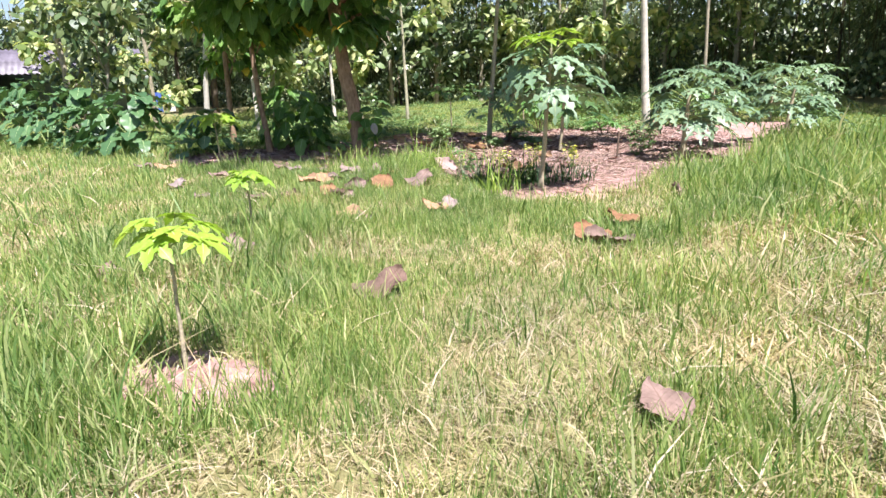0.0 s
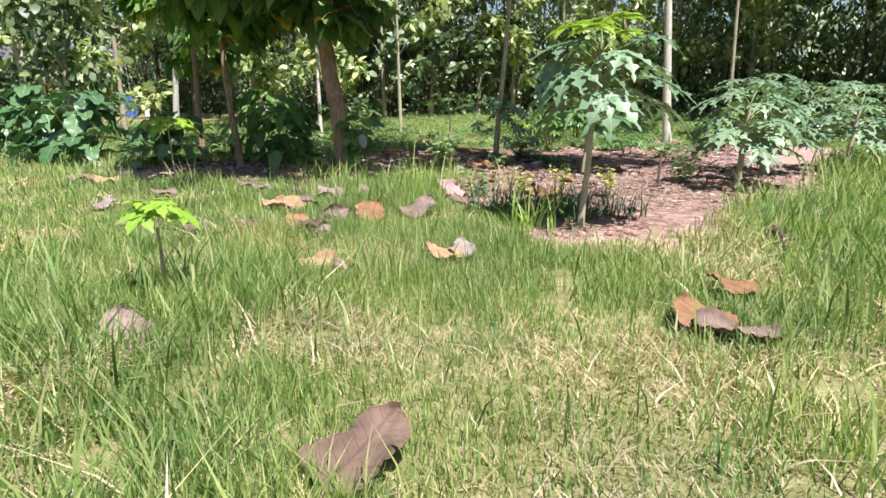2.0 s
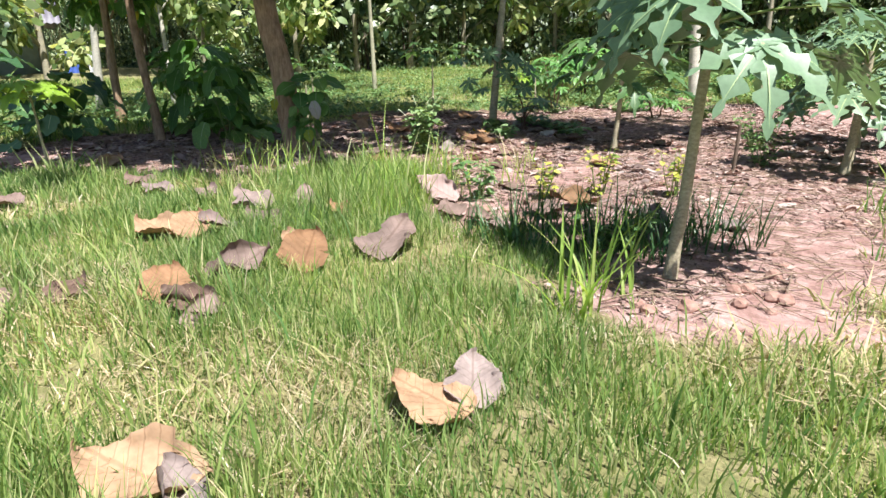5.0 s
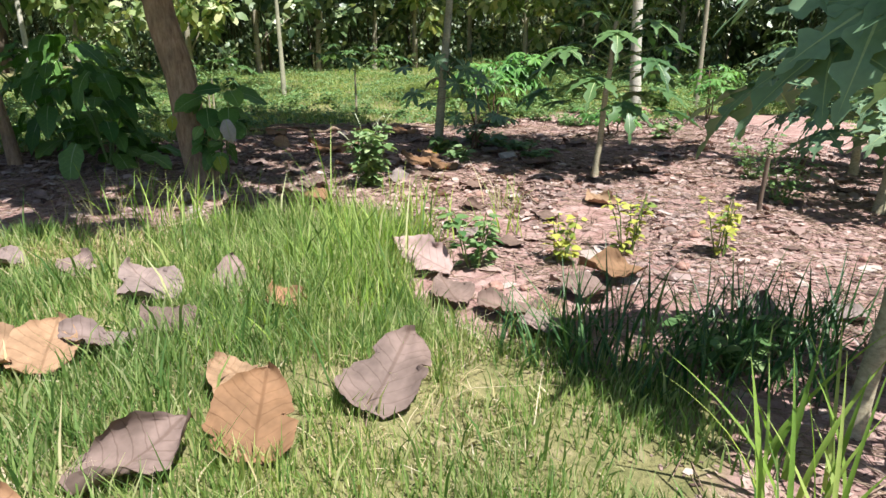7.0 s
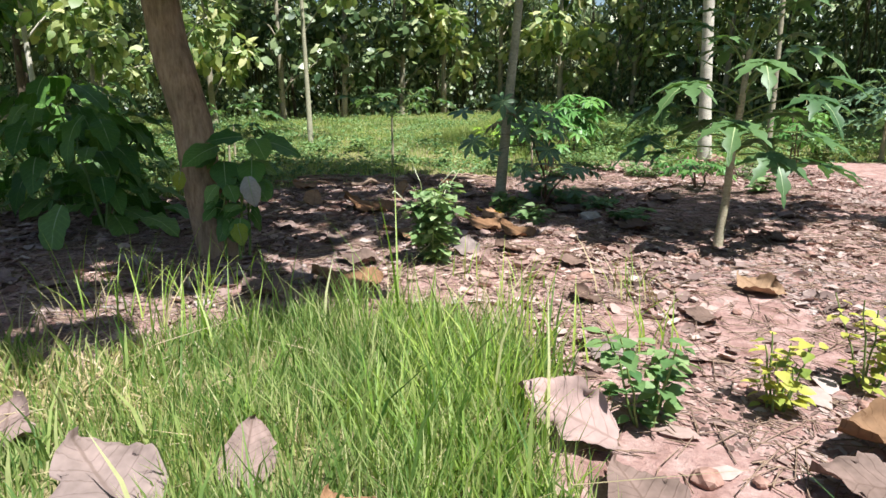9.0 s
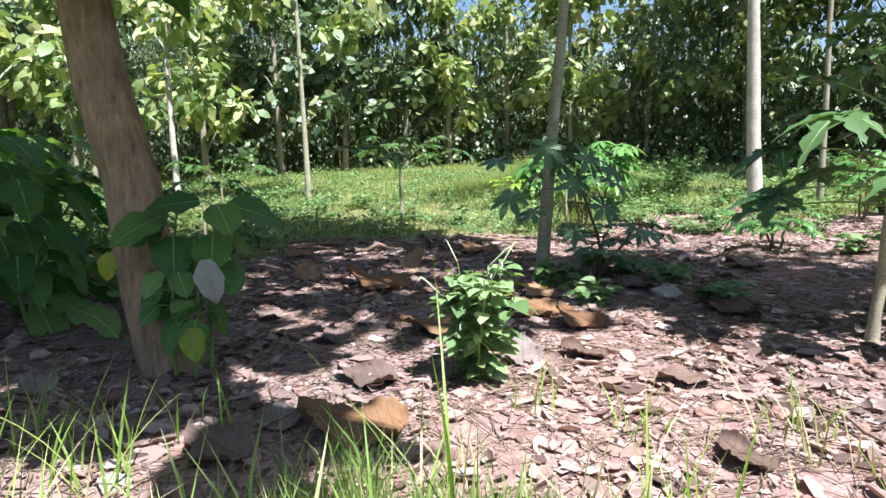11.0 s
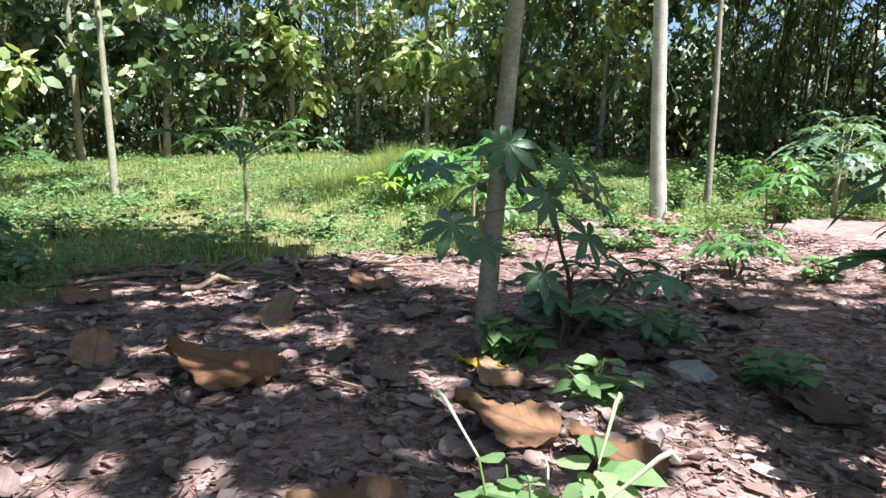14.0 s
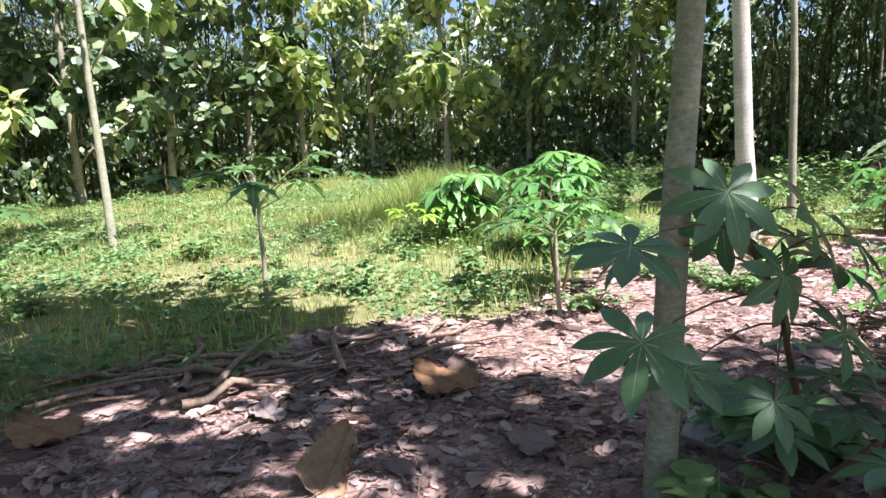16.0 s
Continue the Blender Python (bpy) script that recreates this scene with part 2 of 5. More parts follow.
def ground_material():
    m, t = tree_of("ground_soil")
    bare = t.nodes.new("ShaderNodeAttribute")
    bare.attribute_name = "bare"
    n_big = noise_node(t, 0.9, 4, 0.6)
    n_mid = noise_node(t, 6.0, 5, 0.65)
    n_fine = noise_node(t, 55.0, 5, 0.7)
    soil = ramp(t, n_mid, [(0.28, (0.20, 0.11, 0.09)), (0.5, (0.375, 0.24, 0.215)), (0.72, (0.55, 0.41, 0.375))])
    soil = mix_col(t, 0.5, soil, ramp(t, n_fine, [(0.3, (0.5, 0.45, 0.45)), (0.7, (1.3, 1.25, 1.2))]), "MULTIPLY")
    turf = ramp(t, n_mid, [(0.3, (0.13, 0.14, 0.055)), (0.55, (0.25, 0.225, 0.11)), (0.75, (0.40, 0.31, 0.22))])
    turf = mix_col(t, 0.6, turf, ramp(t, n_fine, [(0.3, (0.45, 0.5, 0.4)), (0.7, (1.35, 1.3, 1.2))]), "MULTIPLY")
    add = t.nodes.new("ShaderNodeMath")
    add.operation = "MULTIPLY_ADD"
    t.links.new(n_mid, add.inputs[0])
    add.inputs[1].default_value = 0.5
    t.links.new(bare.outputs["Fac"], add.inputs[2])
    edge = ramp(t, add.outputs[0], [(0.62, (0, 0, 0)), (0.86, (1, 1, 1))])
    col = mix_col(t, edge, turf, soil)
    col = mix_col(t, 0.35, col, ramp(t, n_big, [(0.35, (0.7, 0.68, 0.66)), (0.65, (1.2, 1.2, 1.2))]), "MULTIPLY")
    finish(t, col, 0.92, n_fine, 0.8, 0.02, spec=0.15)
    return m


M_GROUND = ground_material()


def plain_material(name, a, b, scale=8.0, rough=0.7, depth=0.3):
    m, t = tree_of(name)
    n = noise_node(t, scale, 5, 0.65)
    finish(t, ramp(t, n, [(0.3, a), (0.7, b)]), rough, n, depth, 0.01)
    return m


M_STONE = plain_material("grey_stone", (0.24, 0.21, 0.19), (0.42, 0.38, 0.35), 14.0, 0.9, 0.6)
M_CLOD = plain_material("soil_clod", (0.2, 0.10, 0.075), (0.4, 0.25, 0.2), 16.0, 0.95, 0.8)
M_ROOF = plain_material("corrugated_roof", (0.05, 0.042, 0.055), (0.17, 0.15, 0.19), 1.5, 0.5)
M_PLASTER = plain_material("hut_plaster", (0.22, 0.28, 0.25), (0.36, 0.42, 0.38), 2.0, 0.85)
M_TIMBER = plain_material("hut_timber", (0.08, 0.055, 0.04), (0.2, 0.14, 0.1), 6.0, 0.8)
M_BLUE = plain_material("blue_cloth", (0.05, 0.10, 0.42), (0.12, 0.2, 0.6), 5.0, 0.8)
M_WHITE = plain_material("white_cloth", (0.6, 0.6, 0.64), (0.8, 0.8, 0.82), 5.0, 0.8)

# ---- geometry tools ----
rng = np.random.default_rng(7)


def mesh_of(name, V, F, *mats, index=None, smooth=False):
    """A mesh from arrays: vertices, and faces that all have as many corners."""
    V, F = np.asarray(V, np.float32), np.asarray(F, np.int32)
    me = bpy.data.meshes.new(name)
    me.vertices.add(len(V))
    me.vertices.foreach_set("co", V.ravel())
    me.loops.add(F.size)
    me.loops.foreach_set("vertex_index", F.ravel())
    me.polygons.add(len(F))
    me.polygons.foreach_set("loop_start", np.arange(0, F.size, F.shape[1], dtype=np.int32))
    for m in mats:
        me.materials.append(m)
    if index is not None:
        me.polygons.foreach_set("material_index", np.asarray(index, np.int32))
    if smooth:
        me.polygons.foreach_set("use_smooth", np.ones(len(F), bool))
    me.update(calc_edges=True)
    return me


def join(*pieces):
    """Joins (V, F) pieces with the same number of corners."""
    vs, fs, n = [], [], 0
    for V, F in pieces:
        vs.append(np.asarray(V, float)), fs.append(np.asarray(F) + n)
        n += len(V)
    return np.concatenate(vs), np.concatenate(fs)


def part(name, me, parent, m=None, label=""):
    ob = new(name, me)
    ob.parent = parent
    if m is not None:
        ob.matrix_basis = m
    return tagged(ob, label)


def thing(name, x, y, label, category, group="", kind="", rz=0.0, s=1.0):
    ob = new(name)
    ob.empty_display_size = 0.1
    ob.matrix_basis = pose(x, y, height(x, y), 0, 0, rz) @ Matrix.Scale(s, 4)
    return tagged(ob, label, category, group, kind)


def stuff(name, me, label, category):
    return tagged(new(name, me), label, category, kind="stuff")


def value_noise(x, y, cell, seed):
    """Smooth noise from 0 to 1 over the plan."""
    table = np.random.default_rng(seed).random((64, 64))
    u, v = np.asarray(x, float) / cell, np.asarray(y, float) / cell
    i, j = np.floor(u).astype(int), np.floor(v).astype(int)
    a, b = u - i, v - j
    a, b = a * a * (3 - 2 * a), b * b * (3 - 2 * b)
    g = lambda p, q: table[p % 64, q % 64]
    return (g(i, j) * (1 - a) + g(i + 1, j) * a) * (1 - b) + (g(i, j + 1) * (1 - a) + g(i + 1, j + 1) * a) * b


def inside(poly, x, y):
    """The depth inside a plan polygon in metres; negative outside."""
    P = np.asarray(poly, float)
    x, y = np.asarray(x, float), np.asarray(y, float)
    hit, near = np.zeros(x.shape, bool), np.full(x.shape, 1e9)
    for (x0, y0), (x1, y1) in zip(P, np.roll(P, -1, 0)):
        cross = (y0 > y) != (y1 > y)
        hit ^= cross & (x < (x1 - x0) * (y - y0) / (y1 - y0 + 1e-12) + x0)
        k = np.clip(((x - x0) * (x1 - x0) + (y - y0) * (y1 - y0)) / ((x1 - x0) ** 2 + (y1 - y0) ** 2), 0, 1)
        near = np.minimum(near, np.hypot(x - x0 - k * (x1 - x0), y - y0 - k * (y1 - y0)))
    return np.where(hit, near, -near)


# bare soil under the trees: the lawn's edge, then the meadow's edge
BARE = [(-6.5, 12.3), (-5, 11.6), (-2.4, 11.4), (-1.6, 11.1), (-1.1, 11.5), (-0.55, 12.15), (0.1, 11.9), (0.45, 11.2),
        (0.5, 10.6), (0.8, 10.0), (1.0, 9.6), (1.4, 9.8), (1.9, 9.2), (1.8, 8.5), (2.1, 8.2), (2.6, 7.9), (3.3, 8.1), (3.8, 9.0),
        (4.9, 11.0), (5.6, 11.3), (6.2, 13.5), (7.2, 16), (8.5, 19), (8.5, 21.5), (6.8, 21.2), (4.5, 20.2), (3.6, 22.3), (2.6, 21.0),
        (1.6, 19.6), (0.7, 18.9), (-0.6, 19.0), (-1.3, 18.3), (-2.1, 18.0), (-2.6, 17.3), (-3.2, 16.5), (-5, 15.6), (-6.5, 14.6)]
SAPLING_BARE = [(0.75, 2.5), (1.3, 2.4), (1.62, 2.7), (1.5, 3.0), (0.85, 3.15), (0.6, 2.85)]


def bareness(x, y):
    d = inside(BARE, x, y) + 0.5 * (value_noise(x, y, 0.45, 3) - 0.5)
    e = inside(SAPLING_BARE, x, y) + 0.15 * (value_noise(x, y, 0.2, 4) - 0.5)
    return np.maximum(np.clip(0.5 + d / 0.5, 0, 1), np.clip(0.5 + e / 0.2, 0, 1) * 0.9)


def ground_z(x, y):
    x, y = np.asarray(x, float), np.asarray(y, float)
    near = np.clip(1 - np.hypot(x, y - 16) / 60, 0, 1)
    z = 0.05 * (value_noise(x, y, 1.7, 1) - 0.5) + 0.03 * (value_noise(x, y, 0.5, 2) - 0.5)
    z = z * near + 0.5 * np.clip((y - 22) / 15, 0, 1)
    bare = np.clip(0.5 + inside(BARE, x, y), 0, 1)
    return z + near * bare * 0.035 * (value_noise(x, y, 0.22, 5) - 0.5)


def height(x, y):
    return float(ground_z(np.array([x]), np.array([y]))[0])


def frames_of(way, up):
    """Rotations whose y runs along way and whose z leans to up, for arrays of vectors."""
    way = way / (np.linalg.norm(way, axis=1, keepdims=True) + 1e-9)
    side = np.cross(way, up)
    side /= np.linalg.norm(side, axis=1, keepdims=True) + 1e-9
    return np.stack([side, way, np.cross(side, way)], axis=2)


def scatter(T, TF, where, turn, size):
    """Copies of a template (T, TF) joined into arrays."""
    T, TF = np.asarray(T, float), np.asarray(TF)
    size = np.asarray(size, float)
    S = T[None] * (size[:, None, None] if size.ndim == 1 else size[:, None, :])
    V = np.einsum("nij,nkj->nki", turn, S) + where[:, None, :]
    F = TF[None] + (np.arange(len(where)) * len(T))[:, None, None]
    return V.reshape(-1, 3), F.reshape(-1, TF.shape[1])


def random_ways(n, lift=0.0, spread=1.0):
    a = rng.random(n) * 2 * np.pi
    z = lift + (rng.random(n) - 0.5) * 2 * spread
    return np.stack([np.cos(a), np.sin(a), z], 1)


def tube(points, radii, n=8, wobble=0.0, seed=0):
    """A tapered tube of quads along points."""
    P, r = np.asarray(points, float), np.asarray(radii, float)
    r0 = np.random.default_rng(seed)
    d = np.gradient(P, axis=0)
    rot = frames_of(d, np.tile([[0.31, 0.95, 0.02]], (len(P), 1)))
    a = np.arange(n) * 2 * np.pi / n
    ring = np.stack([np.cos(a), np.zeros(n), np.sin(a)], 1)
    k = 1 + wobble * (r0.random((len(P), n)) - 0.5)
    V = P[:, None] + np.einsum("pij,nj->pni", rot, ring) * (r[:, None] * k)[:, :, None]
    F = [(i * n + j, i * n + (j + 1) % n, (i + 1) * n + (j + 1) % n, (i + 1) * n + j) for i in range(len(P) - 1) for j in range(n)]
    return V.reshape(-1, 3), np.array(F)


def curve(a, b, sag=0.0, n=6, jitter=0.0, seed=0):
    """Points from a to b, bowed up by sag."""
    r0 = np.random.default_rng(seed)
    k = np.linspace(0, 1, n)[:, None]
    P = np.asarray(a, float) * (1 - k) + np.asarray(b, float) * k
    P[:, 2] += (4 * k * (1 - k))[:, 0] * sag
    P[1:-1] += (r0.random((n - 2, 3)) - 0.5) * jitter
    return P


def blade(length, width, bend=0.2, n=5, cut=None, base=0.15, cup=0.0, late=0.9):
    """A leaf blade along y in quads, bent down; cut(s) scales its half-width."""
    s = np.linspace(0, 1, n + 1)
    w = width * 0.5 * np.clip(np.sin(np.pi * (base + (1 - base) * s) ** late), 0.02, 1)
    if cut is not None:
        w = w * np.array([cut(v) for v in s])
    z = -bend * length * s ** 2
    y = length * s
    V = np.concatenate([np.stack([-w, y, z - cup * w], 1), np.stack([0 * w, y, z], 1), np.stack([w, y, z - cup * w], 1)])
    m = n + 1
    F = [(i, m + i, m + i + 1, i + 1) for i in range(n)] + [(m + i, 2 * m + i, 2 * m + i + 1, m + i + 1) for i in range(n)]
    return V, np.array(F)


def turned(V, rz, lean=0.0):
    c, s = math.cos(rz), math.sin(rz)
    V = np.asarray(V, float)
    if lean:
        cl, sl = math.cos(lean), math.sin(lean)
        V = np.stack([V[:, 0], V[:, 1] * cl - V[:, 2] * sl, V[:, 1] * sl + V[:, 2] * cl], 1)
    return np.stack([V[:, 0] * c - V[:, 1] * s, V[:, 0] * s + V[:, 1] * c, V[:, 2]], 1)


# leaf templates in triangles
OVAL = (np.array([(0, 0, 0), (-0.31, 0.32, -0.05), (0.29, 0.36, -0.02), (-0.25, 0.72, -0.14), (0.23, 0.76, -0.08), (0.02, 1, -0.24)], float),
        np.array([(0, 2, 1), (1, 2, 4), (1, 4, 3), (3, 4, 5)]))
HEART = (np.array([(0, 0, 0), (-0.26, 0.1, 0.05), (0.26, 0.08, 0.06), (-0.4, 0.36, 0.06), (0, 0.38, -0.03), (0.4, 0.34, 0.04), (-0.27, 0.68, -0.02), (0, 0.7, -0.1), (0.28, 0.66, -0.04), (0, 1, -0.22)], float),
         np.array([(0, 4, 1), (0, 2, 4), (1, 4, 3), (2, 5, 4), (3, 4, 6), (4, 7, 6), (4, 5, 8), (4, 8, 7), (6, 7, 9), (7, 8, 9)]))
LANCE = (np.array([(0, 0, 0), (-0.07, 0.4, -0.04), (0.07, 0.4, -0.04), (0, 1, -0.25)], float), np.array([(0, 2, 1), (1, 2, 3)]))
SCRAP = (np.array([(-0.3, -0.5, 0.1), (0.3, -0.45, 0.0), (0.5, 0.1, 0.12), (0.1, 0.55, 0.02), (-0.45, 0.2, 0.16), (0, 0, 0)], float),
         np.array([(5, 0, 1), (5, 1, 2), (5, 2, 3), (5, 3, 4), (5, 4, 0)]))


def palmate(name, lobes, width, mat, jag=0.0, spread=2.6, bend=0.35, n=10, seed=0, vein=0.014, late=0.9, even=0.5):
    """A hand-shaped leaf of radius 1 about its stalk, along y, with pale midribs."""
    r0 = random.Random(seed)
    vs, index = [], []
    for i in range(lobes):
        k = i / (lobes - 1) * 2 - 1
        a = k * spread
        length = (1 - even * abs(k) ** 1.5) * r0.uniform(0.92, 1.08)
        phase = r0.random()

        def cut(s, phase=phase):
            return 1.15 - jag * (0.5 + 0.5 * math.cos((s * 3.6 + phase * 0.2) * 2 * math.pi)) * min(1, s * 2.2)

        b = blade(length, width * (1 - 0.3 * abs(k)), bend * r0.uniform(0.7, 1.3), n, cut, base=0.12, cup=-0.25, late=late)
        v = blade(length * 0.92, vein * 2, bend, 4, base=0.5)
        lean = r0.uniform(-0.12, 0.12)
        vs.append((turned(b[0], -a, lean), b[1]))
        index += [0] * len(b[1])
        vs.append((turned(v[0] + np.array([0, 0, 0.006]), -a, lean), v[1]))
        index += [1] * len(v[1])
    V, F = join(*vs)
    return mesh_of(name, V, F, mat, M_VEIN, index=index, smooth=True)


def broad_leaf(name, mat, width=0.62, bend=0.35, seed=0, n=9, wave=0.05):
    """A large oval leaf of length 1 along y, wavy along its edge, with pale ribs."""
    r0 = np.random.default_rng(seed)
    m, c = n + 1, 7
    s, u = np.linspace(0, 1, m), np.linspace(-1, 1, c)
    w = width * 0.5 * np.sin(np.pi * np.clip(0.04 + 0.96 * s, 0, 1) ** 0.85) ** 0.75
    S, U = np.meshgrid(s, u, indexing="ij")
    X = U * w[:, None] * (1 + 0.08 * (r0.random((m, c)) - 0.5))
    Z = -bend * S ** 2 + 0.10 * np.abs(U) * w[:, None] + wave * np.sin(S * 17 + U * 2) * np.abs(U) ** 2 + 0.02 * (r0.random((m, c)) - 0.5)
    V = np.stack([X, S, Z], 2).reshape(-1, 3)
    F = [(i * c + j, i * c + j + 1, (i + 1) * c + j + 1, (i + 1) * c + j) for i in range(n) for j in range(c - 1)]
    vs, index = [(V, np.array(F))], [0] * len(F)
    rib = blade(0.97, 0.026, bend, n, base=0.5)
    vs.append((rib[0] + np.array([0, 0, 0.008]), rib[1]))
    index += [1] * len(rib[1])
    V, F = join(*vs)
    return mesh_of(name, V, F, mat, M_VEIN, index=index, smooth=True)


def dead_leaf_mesh(name, mat, width=0.7, curl=0.5, fold=0.3, seed=0):
    """A dry, curled teak leaf of length 1 about its middle, with a torn edge and thickness."""
    r0 = np.random.default_rng(seed)
    n, c = 23, 13
    s, u = np.linspace(0, 1, n), np.linspace(-1, 1, c)
    w = width * 0.5 * (np.sin(np.pi * np.clip(0.05 + 0.95 * s, 0, 1) ** 0.75) ** 0.62 + 0.02)
    S, U = np.meshgrid(s, u, indexing="ij")
    rim = np.abs(U) > 0.8
    edge = 1 - rim * (0.05 * r0.random((n, c)) + 0.07 * (1 + np.sin(S * 19 + np.sign(U) * 2 + r0.random() * 6)) / 2)
    for tear in r0.random((2, 2)):
        edge -= rim * (np.sign(U) == (1 if tear[0] > 0.5 else -1)) * 0.28 * np.exp(-((S - 0.2 - 0.6 * tear[1]) / 0.035) ** 2)
    vary = 1 + 0.45 * np.sin(S * 5 + np.sign(U) * 1.3 + r0.random() * 6)
    ang = U * curl * vary
    X = np.sin(ang) / (curl * vary) * w[:, None] * edge + 0.06 * np.sin(S * 3.1 + r0.random() * 6)
    Z = (1 - np.cos(ang)) / max(curl, 0.05) * w[:, None]
    Z += fold * (S - 0.5) ** 2 + 0.13 * np.sin(S * 7 + U * 2 + r0.random() * 6) * np.abs(U) ** 1.5
    Z += 0.028 * np.cos(S * 40 - np.abs(U) * 8) * np.abs(U) ** 0.5 - 0.04 * np.exp(-(U / 0.12) ** 2) + 0.012 * (r0.random((n, c)) - 0.5)
    V = np.stack([X, S - 0.5, Z - Z.min()], 2).reshape(-1, 3)
    F = np.array([(i * c + j, i * c + j + 1, (i + 1) * c + j + 1, (i + 1) * c + j) for i in range(n - 1) for j in range(c - 1)])
    low = V - np.array([0, 0, 0.012])
    stalk = tube([(0, -0.5, Z[0, 6] - Z.min() - 0.006), (0.01, -0.58, 0.02), (0.03, -0.68, 0.0)], [0.014, 0.011, 0.009], 5)
    V, F = join((V, F), (low, F[:, ::-1]))
    return mesh_of(name, V, F, mat, smooth=True), mesh_of("stalk", *stalk, M_STICK, smooth=True)

# ---- ground: one sheet, fine where one walks, reaching to the horizon ----
gx = np.concatenate([[-900, -400, -180, -90, -50, -32], np.arange(-24, -8, 0.5), np.arange(-8, 8, 0.14), np.arange(8, 24, 0.5), [24, 32, 50, 90, 180, 400, 900]])
gy = np.concatenate([[-900, -400, -180, -90, -50, -25, -12, -6], np.arange(-3, 1, 0.25), np.arange(1, 21, 0.14), np.arange(21, 45, 0.5), [46, 55, 90, 180, 400, 900]])
GX, GY = np.meshgrid(gx, gy, indexing="ij")
gv = np.stack([GX, GY, ground_z(GX.ravel(), GY.ravel()).reshape(GX.shape)], 2).reshape(-1, 3)
ni, nj = GX.shape
gi, gj = np.meshgrid(np.arange(ni - 1), np.arange(nj - 1), indexing="ij")
gf = np.stack([gi * nj + gj, (gi + 1) * nj + gj, (gi + 1) * nj + gj + 1, gi * nj + gj + 1], 2).reshape(-1, 4)
ground_me = mesh_of("ground", gv, gf, M_GROUND, smooth=True)
attr = ground_me.attributes.new("bare", "FLOAT", "POINT")
attr.data.foreach_set("value", bareness(gv[:, 0], gv[:, 1]).astype(np.float32))
tagged(new("ground", ground_me), "grassy ground with bare reddish soil under trees", "ground", kind="structure")


# ---- trees ----
def leaf_at(where, way, up, size):
    """The pose of a leaf at its stalk end."""
    r = frames_of(np.array([way], float), np.array([up], float))[0]
    m = Matrix([[*r[i] * size, where[i]] for i in range(3)] + [[0, 0, 0, 1]])
    return m


def bent_trunk(h, r0, r1, lean, bow=0.0, n=9, sides=12, wobble=0.12, flare=1.2, seed=0):
    k = np.linspace(0, 1, n)
    P = np.stack([lean[0] * k + bow * np.sin(np.pi * k), lean[1] * k, h * k - 0.06], 1)
    j = np.random.default_rng(seed)
    P[1:, :2] += (j.random((n - 1, 2)) - 0.5) * r0 * 0.35
    r = r0 + (r1 - r0) * k
    r[0] *= flare
    r[1] *= 1 + (flare - 1) * 0.25
    return P, tube(P, r, sides, wobble, seed)


def leafy_crown(centres, radii, count, length, template, flat=0.75, droop=-0.7, spread=0.9, keep=0.0):
    """Leaves through several round clumps, denser towards their outside."""
    which = rng.integers(0, len(centres), count)
    d = rng.normal(size=(count, 3))
    d /= np.linalg.norm(d, axis=1, keepdims=True)
    k = rng.random(count) ** 0.45
    where = np.asarray(centres)[which] + d * k[:, None] * np.asarray(radii)[which][:, None] * np.array([1, 1, flat])
    way = d * 0.8 + random_ways(count, droop, spread)
    up = np.array([0.1, -0.2, 0.8]) + rng.normal(size=(count, 3)) * 0.6
    return scatter(*template, where, frames_of(way, up), length * (0.6 + 0.8 * rng.random(count)))


def tall_tree(name, x, y, h, r, lean, bark, label, crown, leaf, count, size, limbs=6, low=0.55, spread=2.2, seed=0, mat=None, offset=(0, 0), template=OVAL):
    """A tree with a trunk, forked limbs and a crown of single leaves."""
    ob = thing(name, x, y, label, "tree")
    P, trunk = bent_trunk(h, r, r * 0.45, lean, seed=seed)
    part("trunk", mesh_of("trunk", *trunk, bark, smooth=True), ob)
    r0 = random.Random(seed)
    ends, rad = [], []
    for i in range(limbs):
        a = i * 2.4 + r0.random()
        k = low + (1 - low) * i / limbs
        base = P[int(k * (len(P) - 1))]
        tip = base + np.array([math.cos(a) * spread * r0.uniform(0.6, 1) + offset[0], math.sin(a) * spread * r0.uniform(0.6, 1) + offset[1], r0.uniform(0.4, 1.6)])
        part("limb", mesh_of("limb", *tube(curve(base, tip, 0.25, 6, 0.15, seed + i), np.linspace(r * 0.35, r * 0.1, 6), 6), bark, smooth=True), ob)
        for f in (0.55, 1.0):
            ends.append(base + (tip - base) * f + np.array([0, 0, 0.2]))
            rad.append(crown * r0.uniform(0.55, 1.0))
    ends.append(P[-1] + np.array([0, 0, 0.3])), rad.append(crown)
    V, F = leafy_crown(ends, rad, count, size, template)
    part("crown", mesh_of("crown", V, F, mat or M_TEAK_CROWN), ob)
    return ob


TEAK_LEAVES = [broad_leaf("teak_leaf", M_TEAK, 0.62, b, i) for i, b in enumerate((0.25, 0.45, 0.7))]
BUSH_LEAVES = [broad_leaf("bush_leaf", M_BUSH, 0.7, b, i + 9) for i, b in enumerate((0.2, 0.4))]
YELLOW_LEAF = broad_leaf("yellow_leaf", M_DEAD_YELLOW, 0.6, 0.5, 21)
YELLOW_GREEN_LEAF = broad_leaf("yellow_leaf", M_YELLOW_GREEN, 0.7, 0.3, 23)
GREY_LEAF = broad_leaf("grey_leaf", M_WITHERED, 0.62, 0.3, 22)


